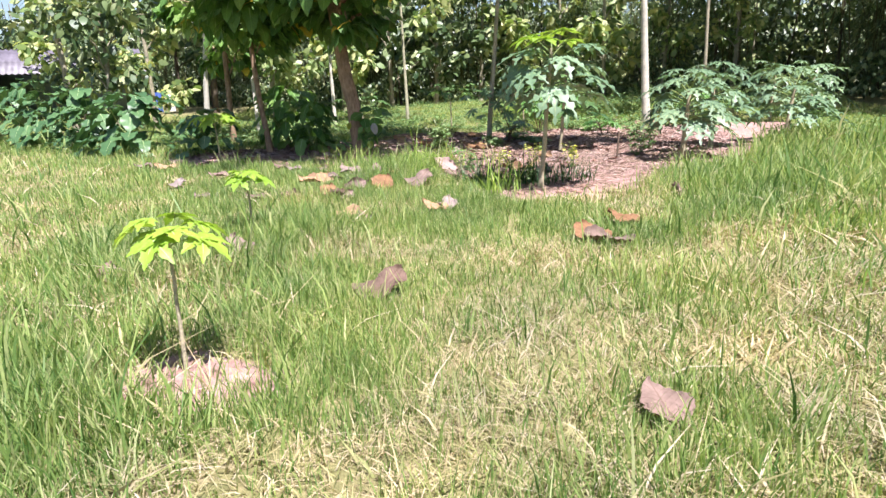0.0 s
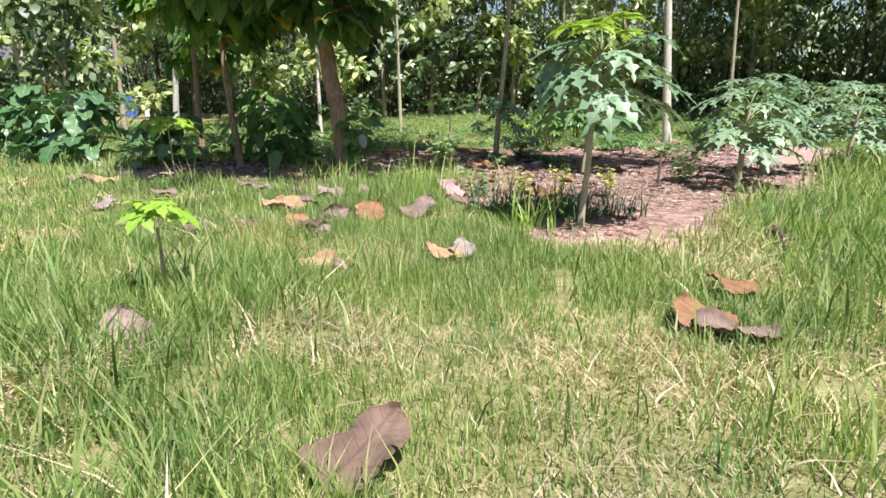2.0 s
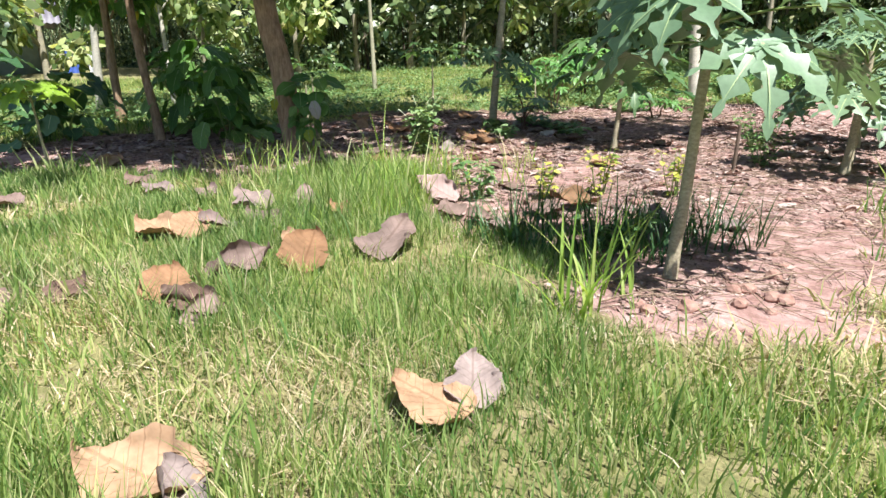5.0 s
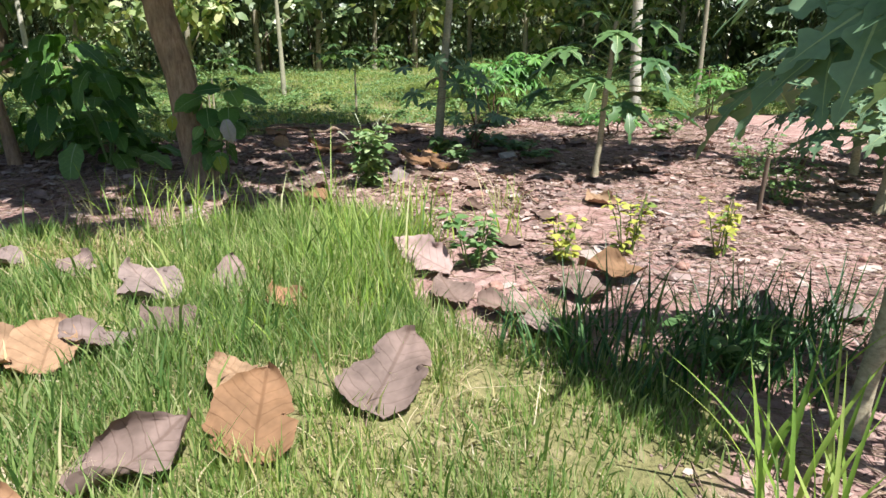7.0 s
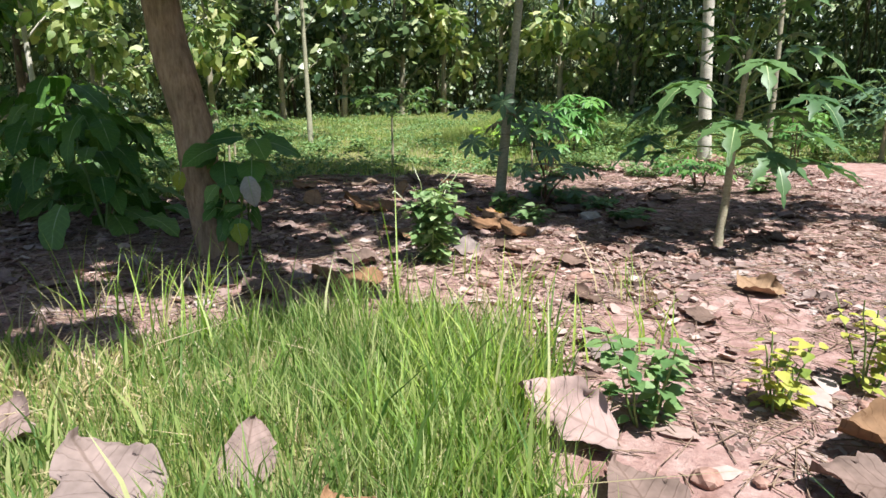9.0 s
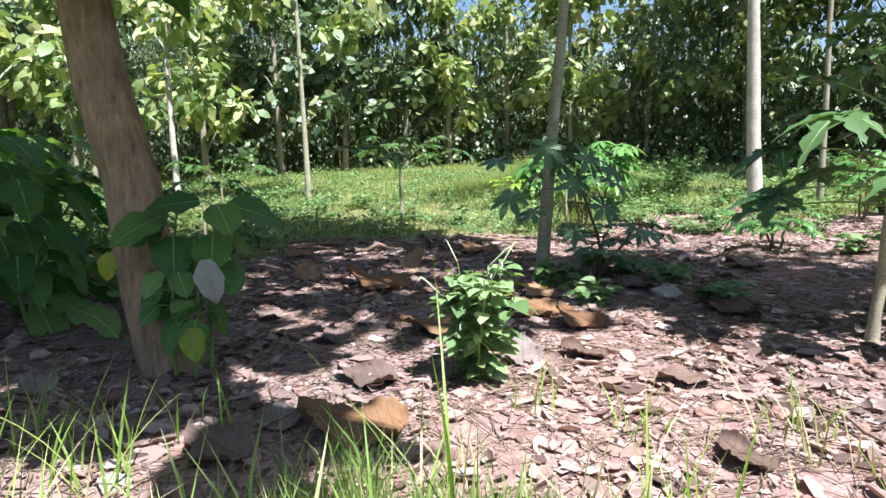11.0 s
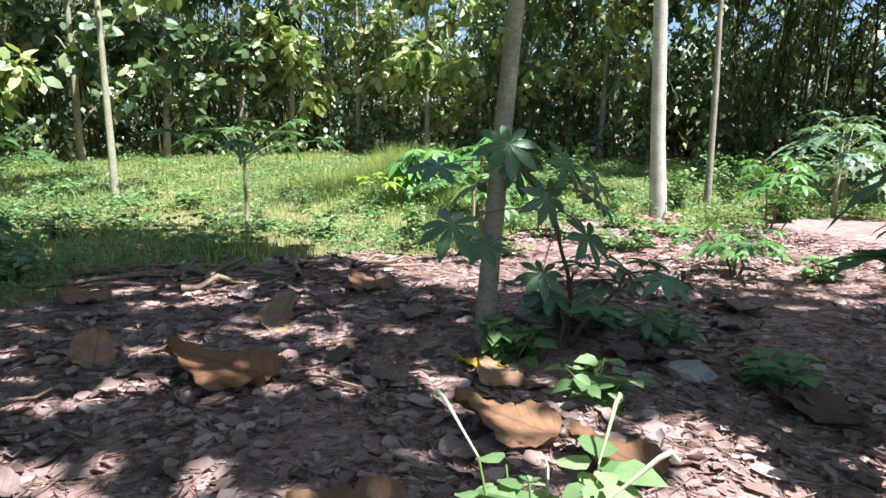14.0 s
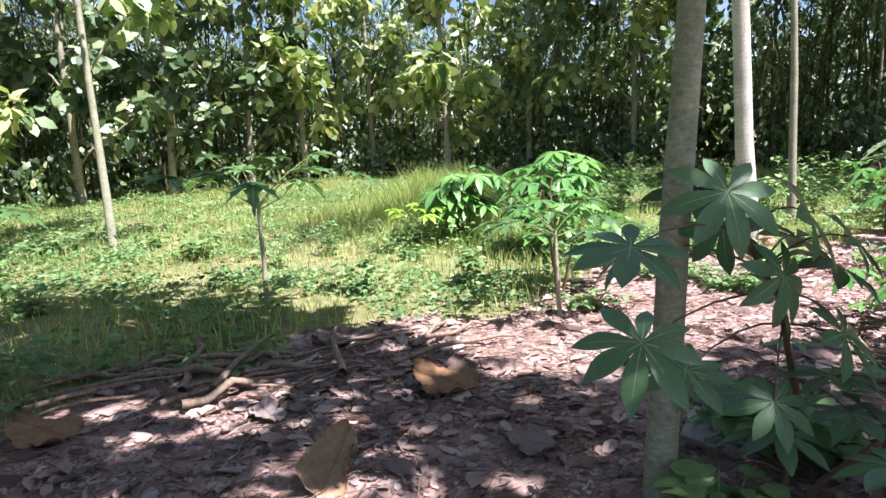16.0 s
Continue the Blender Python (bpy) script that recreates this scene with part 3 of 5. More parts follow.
def broad_teak(x, y, h, r, lean, label, limbs, first, seed, shift):
    """A teak with big hanging leaves above."""
    ob = thing("teak_tree", x, y, label, "tree")
    P, trunk = bent_trunk(h, r, r * 0.6, lean, -0.12, 12, 16, 0.14, 1.25, seed)
    part("trunk", mesh_of("trunk", *trunk, M_BARK_TEAK, smooth=True), ob)
    r0 = random.Random(seed)
    tips = []
    for i in range(limbs):
        a = i * 2.4 + 0.4
        k = first + (0.98 - first) * i / limbs
        base = P[0] * (1 - k) + P[-1] * k
        reach = min(r0.uniform(1.2, 2.1), 0.5 + 3.2 * (k - first + 0.08))
        tip = base + np.array([math.cos(a) * reach + shift[0] * max(0, k - 0.42), math.sin(a) * reach + shift[1] * max(0, k - 0.42), r0.uniform(0.0, 0.9)])
        part("limb", mesh_of("limb", *tube(curve(base, tip, 0.3, 7, 0.12, i), np.linspace(r * 0.3, 0.014, 7), 6), M_BARK_TEAK, smooth=True), ob)
        tips += [(base + (tip - base) * f, a) for f in (0.4, 0.6, 0.8, 1.0)]
    for i, (at, a) in enumerate(tips):
        for j in range(7 if i < len(tips) // 3 else 10):
            b = a + r0.uniform(-1.6, 1.6)
            way = (math.cos(b), math.sin(b), r0.uniform(-0.9, 0.1))
            where = at + np.array([r0.uniform(-0.2, 0.2), r0.uniform(-0.2, 0.2), r0.uniform(-0.2, 0.2)])
            mesh = YELLOW_LEAF if (i * 5 + j) % 29 == 0 else TEAK_LEAVES[r0.randrange(3)]
            part("leaf", mesh, ob, leaf_at(where, way, (0, 0, 1), r0.uniform(0.36, 0.6)))
    return ob


broad_teak(-1.9, 13.5, 6.5, 0.16, (-0.8, 0.2), "teak tree with thick brown trunk and broad leaves", 27, 0.39, 3, (3.9, -6.4))
broad_teak(-4.7, 14.4, 5.2, 0.07, (-0.3, 0.2), "young teak with broad drooping leaves in shade", 24, 0.47, 5, (4.0, -5.2))
broad_teak(-6.9, 16.4, 5.6, 0.08, (0.2, 0.2), "young teak with broad drooping leaves behind shrubs", 12, 0.36, 6, (0.0, 0.0))


SUCKER_LEAVES = [broad_leaf("teak_leaf", M_TEAK, 0.84, b, i + 31, wave=0.035) for i, b in enumerate((0.15, 0.3, 0.45))]


def teak_suckers(x, y, label):
    """Shoots at the trunk's foot: short green stems with big hanging leaves, one withered grey, two yellow."""
    ob = thing("teak_suckers", x, y, label, "teak shoots")
    r0 = random.Random(4)
    stems = [curve((0.1 * math.cos(a) - 0.06, 0.1 * math.sin(a), -0.04), (0.13 * math.cos(a), 0.12 * math.sin(a), h), 0.05, 6, 0.03, i) for i, (a, h) in enumerate(((0.3, 0.98), (2.6, 0.9), (4.2, 0.7), (5.4, 0.62), (1.5, 0.8)))]
    for P in stems:
        part("stem", mesh_of("stem", *tube(P, np.linspace(0.013, 0.007, 6), 6), M_STEM_GREEN, smooth=True), ob)
    # along the stem, turn, tilt, length
    rows = [(0, 1.0, -2.6, 0.0, 0.28), (0, 0.98, -0.9, -0.4, 0.24), (0, 0.96, 0.4, -0.15, 0.34), (1, 1.0, -2.2, -0.2, 0.32), (1, 0.95, 2.8, -0.2, 0.26), (0, 0.8, -1.3, -0.8, 0.26), (1, 0.85, -1.2, -0.7, 0.27)]
    for i in range(30):
        rows.append((i % 5, r0.uniform(0.4, 1.0), r0.uniform(-2.9, 0.5), r0.uniform(-1.2, -0.1), r0.uniform(0.13, 0.23)))
    for k, f, a, tilt, size in rows:
        at = np.array([np.interp(f, np.linspace(0, 1, 6), stems[k][:, j]) for j in range(3)])
        end = at + np.array([0.07 * math.cos(a), 0.07 * math.sin(a), 0.03])
        part("leaf_stalk", mesh_of("leaf_stalk", *tube(curve(at, end, 0.01, 4), [0.006, 0.005, 0.005, 0.004], 5), M_STEM_GREEN), ob)
        part("leaf", SUCKER_LEAVES[r0.randrange(3)], ob, leaf_at(end, (math.cos(a), math.sin(a), tilt), (0.1, -0.5, 1), size))
    for a, b, z, way, mesh, size in ((0.17, -0.22, 0.72, (0.15, -0.1, -1), GREY_LEAF, 0.25), (0.05, -0.2, 0.34, (0.3, -0.6, -0.5), YELLOW_GREEN_LEAF, 0.2), (-0.42, -0.1, 0.74, (-0.2, -0.3, -1), YELLOW_GREEN_LEAF, 0.16)):
        part("leaf", mesh, ob, leaf_at((a, b, z), way, (0.1, -0.9, 0.3), size))
    return ob


teak_suckers(-1.68, 13.36, "teak shoots with big green leaves and one grey")
# the two pale trunks by the soil, with crowns high overhead
tall_tree("pale_tree", 0.53, 16.0, 9.0, 0.058, (0.7, 0.3), M_BARK_SHADE_OLIVE, "slender tree with pale ringed trunk beside cassava plants", 1.1, 0, 2500, 0.36, limbs=10, low=0.5, spread=2.4, seed=11, offset=(-2.0, -0.1))
tall_tree("pale_tree", 4.74, 21.1, 11.0, 0.118, (-0.6, 0.3), M_BARK_PALE, "tall tree with smooth whitish trunk on bare soil", 0.9, 0, 600, 0.3, low=0.7, spread=1.8, seed=12)
tall_tree("grey_tree", 6.6, 22.6, 9.5, 0.06, (0.0, 0.3), M_BARK_GREY, "thin grey tree behind a whitish trunk", 0.9, 0, 700, 0.3, limbs=4, low=0.5, spread=1.5, seed=13)
tall_tree("grey_tree", -4.07, 24.5, 7.5, 0.066, (-0.2, 0.3), M_BARK_SHADE_OLIVE, "slender grey tree leaning in the meadow grass", 0.8, 0, 900, 0.3, limbs=6, low=0.45, spread=1.7, seed=14)
tall_tree("grey_tree", -6.8, 23.6, 7.0, 0.072, (-0.15, 0.4), M_BARK_PALE, "slender grey tree at the meadow edge", 0.8, 0, 900, 0.28, limbs=6, low=0.42, spread=1.6, seed=15)
tall_tree("grey_tree", -9.6, 19.2, 6.5, 0.10, (0.5, 0.3), M_BARK_PALE, "crooked pale trunk among dark bushes", 0.8, 0, 700, 0.3, limbs=5, low=0.4, spread=1.5, seed=16)
tall_tree("grey_tree", -8.4, 20.5, 6.5, 0.06, (-0.3, 0.3), M_BARK_PALE, "thin pale trunk among dark bushes", 0.7, 0, 500, 0.3, limbs=5, low=0.4, spread=1.3, seed=17)
for i, (x, y) in enumerate(((-25.0, 31.0), (-31.0, 27.0), (-35.0, 38.0), (-26.0, 41.0), (-18.0, 33.0), (-21.0, 37.5))):
    tall_tree("wood_tree", x, y, 11.0, 0.14, (0.4, 0.2), M_BARK_DARK, "tall dark leafy tree round the hut", 1.5, 0, 1500, 0.42, limbs=9, low=0.3, spread=2.6, seed=80 + i, mat=M_WOODS)
tall_tree("grey_tree", -12.6, 18.6, 6.0, 0.10, (-0.3, 0.3), M_BARK_GREY, "leafy grey tree before the hut", 1.0, 0, 1100, 0.3, limbs=8, low=0.25, spread=1.8, seed=28, mat=M_WOODS)
tall_tree("grey_tree", -20.5, 26.0, 7.5, 0.12, (0.3, 0.3), M_BARK_DARK, "dark leafy tree before the hut", 1.2, 0, 1500, 0.34, limbs=9, low=0.25, spread=2.3, seed=29, mat=M_WOODS)
tall_tree("grey_tree", -16.0, 20.5, 7.0, 0.13, (-0.6, 0.3), M_BARK_GREY, "grey trunk at the lawn's far corner", 1.0, 0, 900, 0.3, limbs=6, low=0.35, spread=2.0, seed=18)
# stands out of view, added so its crown dapples the soil with shade
tall_tree("unseen_shade_tree", 8.7, 12.35, 9.5, 0.16, (-1.6, 0.6), M_BARK_GREY, "unseen tree added to shade the bare soil", 1.1, 0, 1700, 0.36, limbs=9, low=0.7, spread=1.5, seed=19, offset=(-4.9, 0.0))

# ---- woods round the clearing ----
EDGE = [(-44, 30), (-38, 42), (-28, 45), (-19, 39), (-12.5, 33.5), (-9.2, 32), (-5, 35.5), (0, 38), (5, 37), (9, 34.5), (13, 31), (18, 25), (21, 18), (24, 8), (26, -6)]


def along(k):
    P = np.asarray(EDGE, float)
    d = np.r_[0, np.cumsum(np.hypot(*np.diff(P, axis=0).T))]
    return np.interp(k * d[-1], d, P[:, 0]), np.interp(k * d[-1], d, P[:, 1]), d[-1]


for i, (x, y, h, leaf_size) in enumerate(((-1.3, 36.6, 9, 0.5), (-5.2, 34.0, 8, 0.46), (-8.9, 30.0, 7.5, 0.44), (3.6, 35.4, 8, 0.5), (-3.1, 36.0, 8.5, 0.46), (-10.6, 26.0, 7, 0.42), (-7.2, 32.4, 8, 0.46), (6.6, 35.6, 8.5, 0.4), (1.2, 37.6, 9, 0.42), (-13.0, 30.5, 7.5, 0.42), (9.6, 33.6, 9, 0.36), (16.5, 26.0, 9, 0.34), (-14.8, 23.5, 6.5, 0.4))):
    tall_tree("teak_tree", x, y, h, 0.11, (0.3 * math.sin(i * 2), 0.3), M_BARK_GREY, "young teak with large leaves at the wood's edge", 0.72, 0, 1250, leaf_size * 0.82, limbs=11, low=0.2, spread=1.9, seed=30 + i, mat=M_TEAK_CROWN if i % 5 in (0, 2, 3) else M_WOODS)


def bamboo_clump(x, y, h, culms, leaves, seed):
    """Bamboo: arching culms from one root, with thin hanging leaves."""
    ob = thing("bamboo_clump", x, y, "dense bamboo clump with dark culms and thin leaves", "bamboo", "bamboo behind the clearing")
    r0 = random.Random(seed)
    tubes, base, axis = [], [], []
    for i in range(culms):
        a, b = r0.random() * 6.283, r0.uniform(0.2, 0.8)
        x0, y0 = r0.uniform(-1.1, 1.1), r0.uniform(-0.7, 0.7)
        hh = h * r0.uniform(0.65, 1.05)
        lean = r0.uniform(0.5, 2.4)
        k = np.linspace(0, 1, 8)
        P = np.stack([x0 + math.cos(a) * lean * k ** 2.2, y0 + math.sin(a) * lean * k ** 2.2, hh * (k - 0.12 * k ** 4) - 0.05], 1)
        tubes.append(tube(P, np.linspace(0.045, 0.012, 8), 5))
        base.append(P)
    for t in tubes:
        part("culm", mesh_of("culm", *t, M_BAMBOO, smooth=True), ob)
    pick = rng.integers(0, culms, leaves)
    k = rng.random(leaves) ** 0.8 * 6.99
    i0 = k.astype(int)
    C = np.asarray(base)
    where = C[pick, i0] * (1 - (k - i0))[:, None] + C[pick, np.minimum(i0 + 1, 7)] * (k - i0)[:, None]
    out = random_ways(leaves, 0.0, 0.5)
    where = where + out * (0.15 + 0.75 * rng.random(leaves))[:, None]
    way = out * 0.7 + np.array([0, 0, -0.7]) + rng.normal(size=(leaves, 3)) * 0.3
    V, F = scatter(*LANCE, where, frames_of(way, rng.normal(size=(leaves, 3)) * 0.6 + np.array([0, -0.4, 0.6])), 0.2 + 0.22 * rng.random(leaves))
    part("foliage", mesh_of("foliage", V, F, M_BAMBOO_LEAF), ob)


for i, k in enumerate(np.linspace(0.1, 0.92, 28)):
    ex, ey, _ = along(k)
    bamboo_clump(ex + 0.8 * math.sin(i * 5), ey + 1.6 + 0.8 * math.cos(i * 3), 8.5 + 1.5 * math.sin(i * 7), 16, 3000, 60 + i)


def woods(name, count, depth, top, size, template, mat, label, back=0.0, low=0.0, thin=0.3, first=0.0):
    """Leaves of the wood: a ragged mass along the clearing's edge."""
    k = first + (1 - first) * rng.random(count)
    ex, ey, _ = along(k)
    d = back + depth * rng.random(count)
    dx, dy = ex, ey - 12
    n = np.hypot(dx, dy)
    x, y = ex + dx / n * d, ey + dy / n * d
    roof = top * (0.55 + 0.6 * value_noise(k * 400, k * 0, 2.3, 8) * (0.7 + 0.6 * value_noise(k * 400, d, 0.8, 9)))
    z = low + rng.random(count) ** 0.85 * roof
    lump = value_noise(k * 300, z, 0.9, 10) + 0.3 * rng.random(count) > thin
    p = np.stack([x, y, z + 0.4], 1)[lump]
    m = len(p)
    way = random_ways(m, -0.8, 0.5)
    V, F = scatter(*template, p, frames_of(way, rng.normal(size=(m, 3)) * 0.5 + np.array([0, -0.3, 0.8])), size * (0.5 + rng.random(m)))
    return stuff(name, mesh_of(name, V, F, mat), label, "foliage")


woods("undergrowth", 22000, 3.0, 1.7, 0.2, OVAL, M_WOODS, "dark green undergrowth along the edge of the wood", back=-1.6, thin=0.45)
woods("wood_foliage", 56000, 4.0, 6.6, 0.21, OVAL, M_WOODS, "dense dark foliage of the wood behind the clearing", back=1.5, low=1.5, thin=0.6)
# leaf layer added overhead to keep sun off the wood's right side
woods("wood_canopy", 24000, 11.0, 4.5, 0.5, OVAL, M_WOODS, "high leaf layer added to shade the right of the wood", back=-6.0, low=5.6, thin=0.46, first=0.58)
woods("far_wood_foliage", 46000, 6.0, 8.0, 0.55, OVAL, M_WOODS, "far dark foliage deep in the wood", back=6.0, thin=0.4)
woods("far_undergrowth", 26000, 7.0, 4.5, 0.5, OVAL, M_WOODS, "dark undergrowth deep in the wood", back=4.5, thin=0.15)
for i in range(60):
    ex, ey, _ = along(0.04 + 0.9 * i / 60)
    r0 = random.Random(i)
    ob = thing("slim_tree", ex + r0.uniform(-1, 1), ey + r0.uniform(0.5, 5), "thin dark trunk standing deep in the wood", "tree", "trunks in the wood")
    P, t = bent_trunk(r0.uniform(7, 10), r0.uniform(0.04, 0.09), 0.025, (r0.uniform(-0.8, 0.8), 0.2), n=6, sides=6, seed=i)
    part("trunk", mesh_of("trunk", *t, M_BARK_DARK if i % 3 else M_BARK_GREY, smooth=True), ob)

# ---- papayas ----
PAPAYA_LEAVES = [palmate("papaya_leaf", 9, 0.40, M_PAPAYA, 0.95, 2.65, b, 15, i, 0.014, 1.15, 0.4) for i, b in enumerate((0.2, 0.35, 0.5))]
YOUNG_LEAVES = [palmate("young_papaya_leaf", 7, 0.52, M_PAPAYA_YOUNG, 0.5, 2.5, b, 10, i + 5) for i, b in enumerate((0.2, 0.35))]
SHADE_LEAVES = [palmate("papaya_leaf", 7, 0.44, M_PAPAYA_SHADE, 0.75, 2.5, b, 10, i + 8) for i, b in enumerate((0.25, 0.45))]
CASSAVA_LEAVES = [palmate("cassava_leaf", 8, 0.30, M_CASSAVA, 0.0, 2.65, b, 8, i + 12, 0.008, 1.55, 0.3) for i, b in enumerate((0.12, 0.28))]
SUN_CASSAVA = [palmate("cassava_leaf", 7, 0.28, M_CASSAVA_SUN, 0.0, 2.5, b, 7, i + 15, 0.008, 1.4, 0.35) for i, b in enumerate((0.25, 0.45))]


def papaya(x, y, h, r, lean, leaves, reach, size, meshes, label, seed, droop=0.0, rise=0.25, name="papaya_tree", full=0.07, flat=0.0, tip=None):
    """A papaya: a ringed stem with long-stalked hand-shaped leaves at its top."""
    ob = thing(name, x, y, label, "papaya")
    P, stem = bent_trunk(h, r, r * 0.6, lean, n=8, sides=10, wobble=0.05, flare=1.2, seed=seed)
    part("stem", mesh_of("stem", *stem, M_PAPAYA_STEM, smooth=True), ob)
    r0 = random.Random(seed)
    for i in range(leaves):
        a = i * 2.399 + r0.uniform(-0.2, 0.2)
        k = i / leaves
        up = rise + (1 - rise) * k ** 1.5 * 0.9 - droop * (1 - k)
        start = P[-1] + np.array([0, 0, -full * h * (1 - k)])
        d = reach * r0.uniform(0.75, 1.1) * (1 - 0.35 * k)
        end = start + np.array([math.cos(a) * d * math.cos(up), math.sin(a) * d * math.cos(up), d * math.sin(up)])
        part("leaf_stalk", mesh_of("leaf_stalk", *tube(curve(start, end, 0.06 * d, 5), np.linspace(r * 0.22, r * 0.12, 5), 6), M_STEM_GREEN, smooth=True), ob)
        way = (math.cos(a), math.sin(a), r0.uniform(-0.9, -0.35) + 0.6 * k + flat)
        part("leaf", (tip if tip and k > 0.72 else meshes)[r0.randrange(2)], ob, leaf_at(end, way, (0, 0, 1), size * r0.uniform(0.8, 1.15) * (1 - 0.3 * k)))
    return ob


near_papaya = papaya(2.4, 8.9, 1.95, 0.038, (0.14, 0.05), 20, 0.62, 0.44, PAPAYA_LEAVES, "papaya tree with leaning pale stem beside grass clump", 2, droop=0.35, full=0.3, tip=YOUNG_LEAVES)
part("leaf_stalk", mesh_of("leaf_stalk", *tube(curve((0.1, 0.03, 1.55), (-0.3, -0.16, 1.56), 0.12, 6), np.linspace(0.009, 0.006, 6), 6), M_STEM_GREEN, smooth=True), near_papaya)
part("leaf", PAPAYA_LEAVES[0], near_papaya, leaf_at((-0.3, -0.16, 1.56), (-0.35, -0.3, -0.75), (-0.5, -1.0, 0.6), 0.36))
papaya(4.7, 12.44, 1.3, 0.05, (0.1, 0.1), 26, 0.8, 0.48, PAPAYA_LEAVES, "bushy papaya with blue-green leaves on bare soil", 4, droop=0.3, full=0.5)
papaya(7.1, 15.0, 1.25, 0.05, (0.15, 0.1), 26, 0.85, 0.48, PAPAYA_LEAVES, "bushy papaya with blue-green leaves beside others", 5, droop=0.3, full=0.5)
papaya(5.5, 14.2, 1.4, 0.05, (0.0, 0.1), 24, 0.8, 0.48, PAPAYA_LEAVES, "bushy papaya with blue-green leaves behind others", 6, droop=0.3, full=0.5)
papaya(2.42, 13.95, 1.75, 0.038, (0.12, 0.05), 26, 0.8, 0.46, SHADE_LEAVES, "papaya with leaves coloured dark for shade on soil", 7, droop=0.35, full=0.5, flat=0.3)
papaya(8.4, 21.6, 1.4, 0.05, (0.1, 0.1), 18, 0.9, 0.58, PAPAYA_LEAVES, "bushy papaya with blue-green leaves at soil edge", 17, droop=0.3, full=0.5)
papaya(9.9, 23.0, 1.4, 0.05, (0.1, 0.1), 18, 0.9, 0.58, PAPAYA_LEAVES, "bushy papaya with blue-green leaves at soil edge", 18, droop=0.3, full=0.5)
papaya(-1.35, 20.18, 1.05, 0.028, (0.0, 0.05), 11, 0.95, 0.42, SHADE_LEAVES, "young papaya with spreading flat leaves in meadow", 8, droop=-0.1, rise=0.2, flat=0.5)
papaya(-4.83, 21.3, 0.8, 0.022, (0.0, 0.05), 9, 1.0, 0.4, SHADE_LEAVES, "young papaya with flat dark leaves in meadow", 9, droop=-0.1, rise=0.2, flat=0.5)
papaya(-2.9, 16.2, 0.8, 0.02, (0.0, 0.05), 8, 0.6, 0.3, SHADE_LEAVES, "young papaya in deep shade beside teak", 10, droop=0.0, rise=0.2)
papaya(1.15, 18.67, 0.78, 0.022, (-0.02, 0.03), 11, 0.62, 0.3, SHADE_LEAVES, "young papaya with dark leaves at the soil's far edge", 14, rise=0.15, flat=0.35)
papaya(0.58, 22.5, 0.5, 0.015, (0.0, 0.03), 8, 0.4, 0.26, YOUNG_LEAVES, "small papaya in tall meadow grass", 15, rise=0.2, flat=0.4, name="papaya_sapling")
papaya(1.0, 2.8, 0.84, 0.013, (-0.03, 0.05), 8, 0.22, 0.19, YOUNG_LEAVES, "papaya sapling with bright yellow-green leaves on bare soil", 11, name="papaya_sapling")
papaya(-0.2, 5.65, 0.7, 0.014, (-0.02, 0.0), 8, 0.2, 0.17, YOUNG_LEAVES, "papaya sapling with bright yellow-green leaves in lawn", 12, name="papaya_sapling")
papaya(-4.3, 11.6, 0.95, 0.02, (-0.05, 0.0), 11, 0.4, 0.3, YOUNG_LEAVES, "young papaya with bright leaves before dark bushes", 13, name="papaya_sapling")


def cassava(x, y, stems, h, size, meshes, label, seed, lean=(0, 0), leaves=9, stalk=0.28):
    """Cassava: thin stems with finger leaves on long stalks."""
    ob = thing("cassava_plant", x, y, label, "cassava")
    r0 = random.Random(seed)
    for s in range(stems):
        a0 = r0.random() * 6.28
        top = np.array([lean[0] + 0.3 * math.cos(a0), lean[1] + 0.3 * math.sin(a0), h * r0.uniform(0.8, 1.1)])
        P = curve((0.04 * math.cos(a0), 0.04 * math.sin(a0), -0.04), top, 0.08, 7, 0.05, seed + s)
        part("stem", mesh_of("stem", *tube(P, np.linspace(0.016, 0.008, 7), 6), M_STEM_RED, smooth=True), ob)
        for i in range(leaves):
            k = 0.45 + 0.55 * (i + 1) / leaves
            at = P[0] + (P[-1] - P[0]) * k
            at[2] = np.interp(k, np.linspace(0, 1, 7), P[:, 2])
            a = i * 2.399 + a0
            end = at + np.array([math.cos(a) * stalk, math.sin(a) * stalk, stalk * r0.uniform(-0.25, 0.4)])
            part("leaf_stalk", mesh_of("leaf_stalk", *tube(curve(at, end, 0.03, 4), [0.004, 0.004, 0.003, 0.003], 5), M_STEM_RED), ob)
            part("leaf", meshes[i % len(meshes)], ob, leaf_at(end, (math.cos(a), math.sin(a), r0.uniform(-0.55, 0.0)), (0, 0, 1), size * r0.uniform(0.75, 1.15)))
    return ob


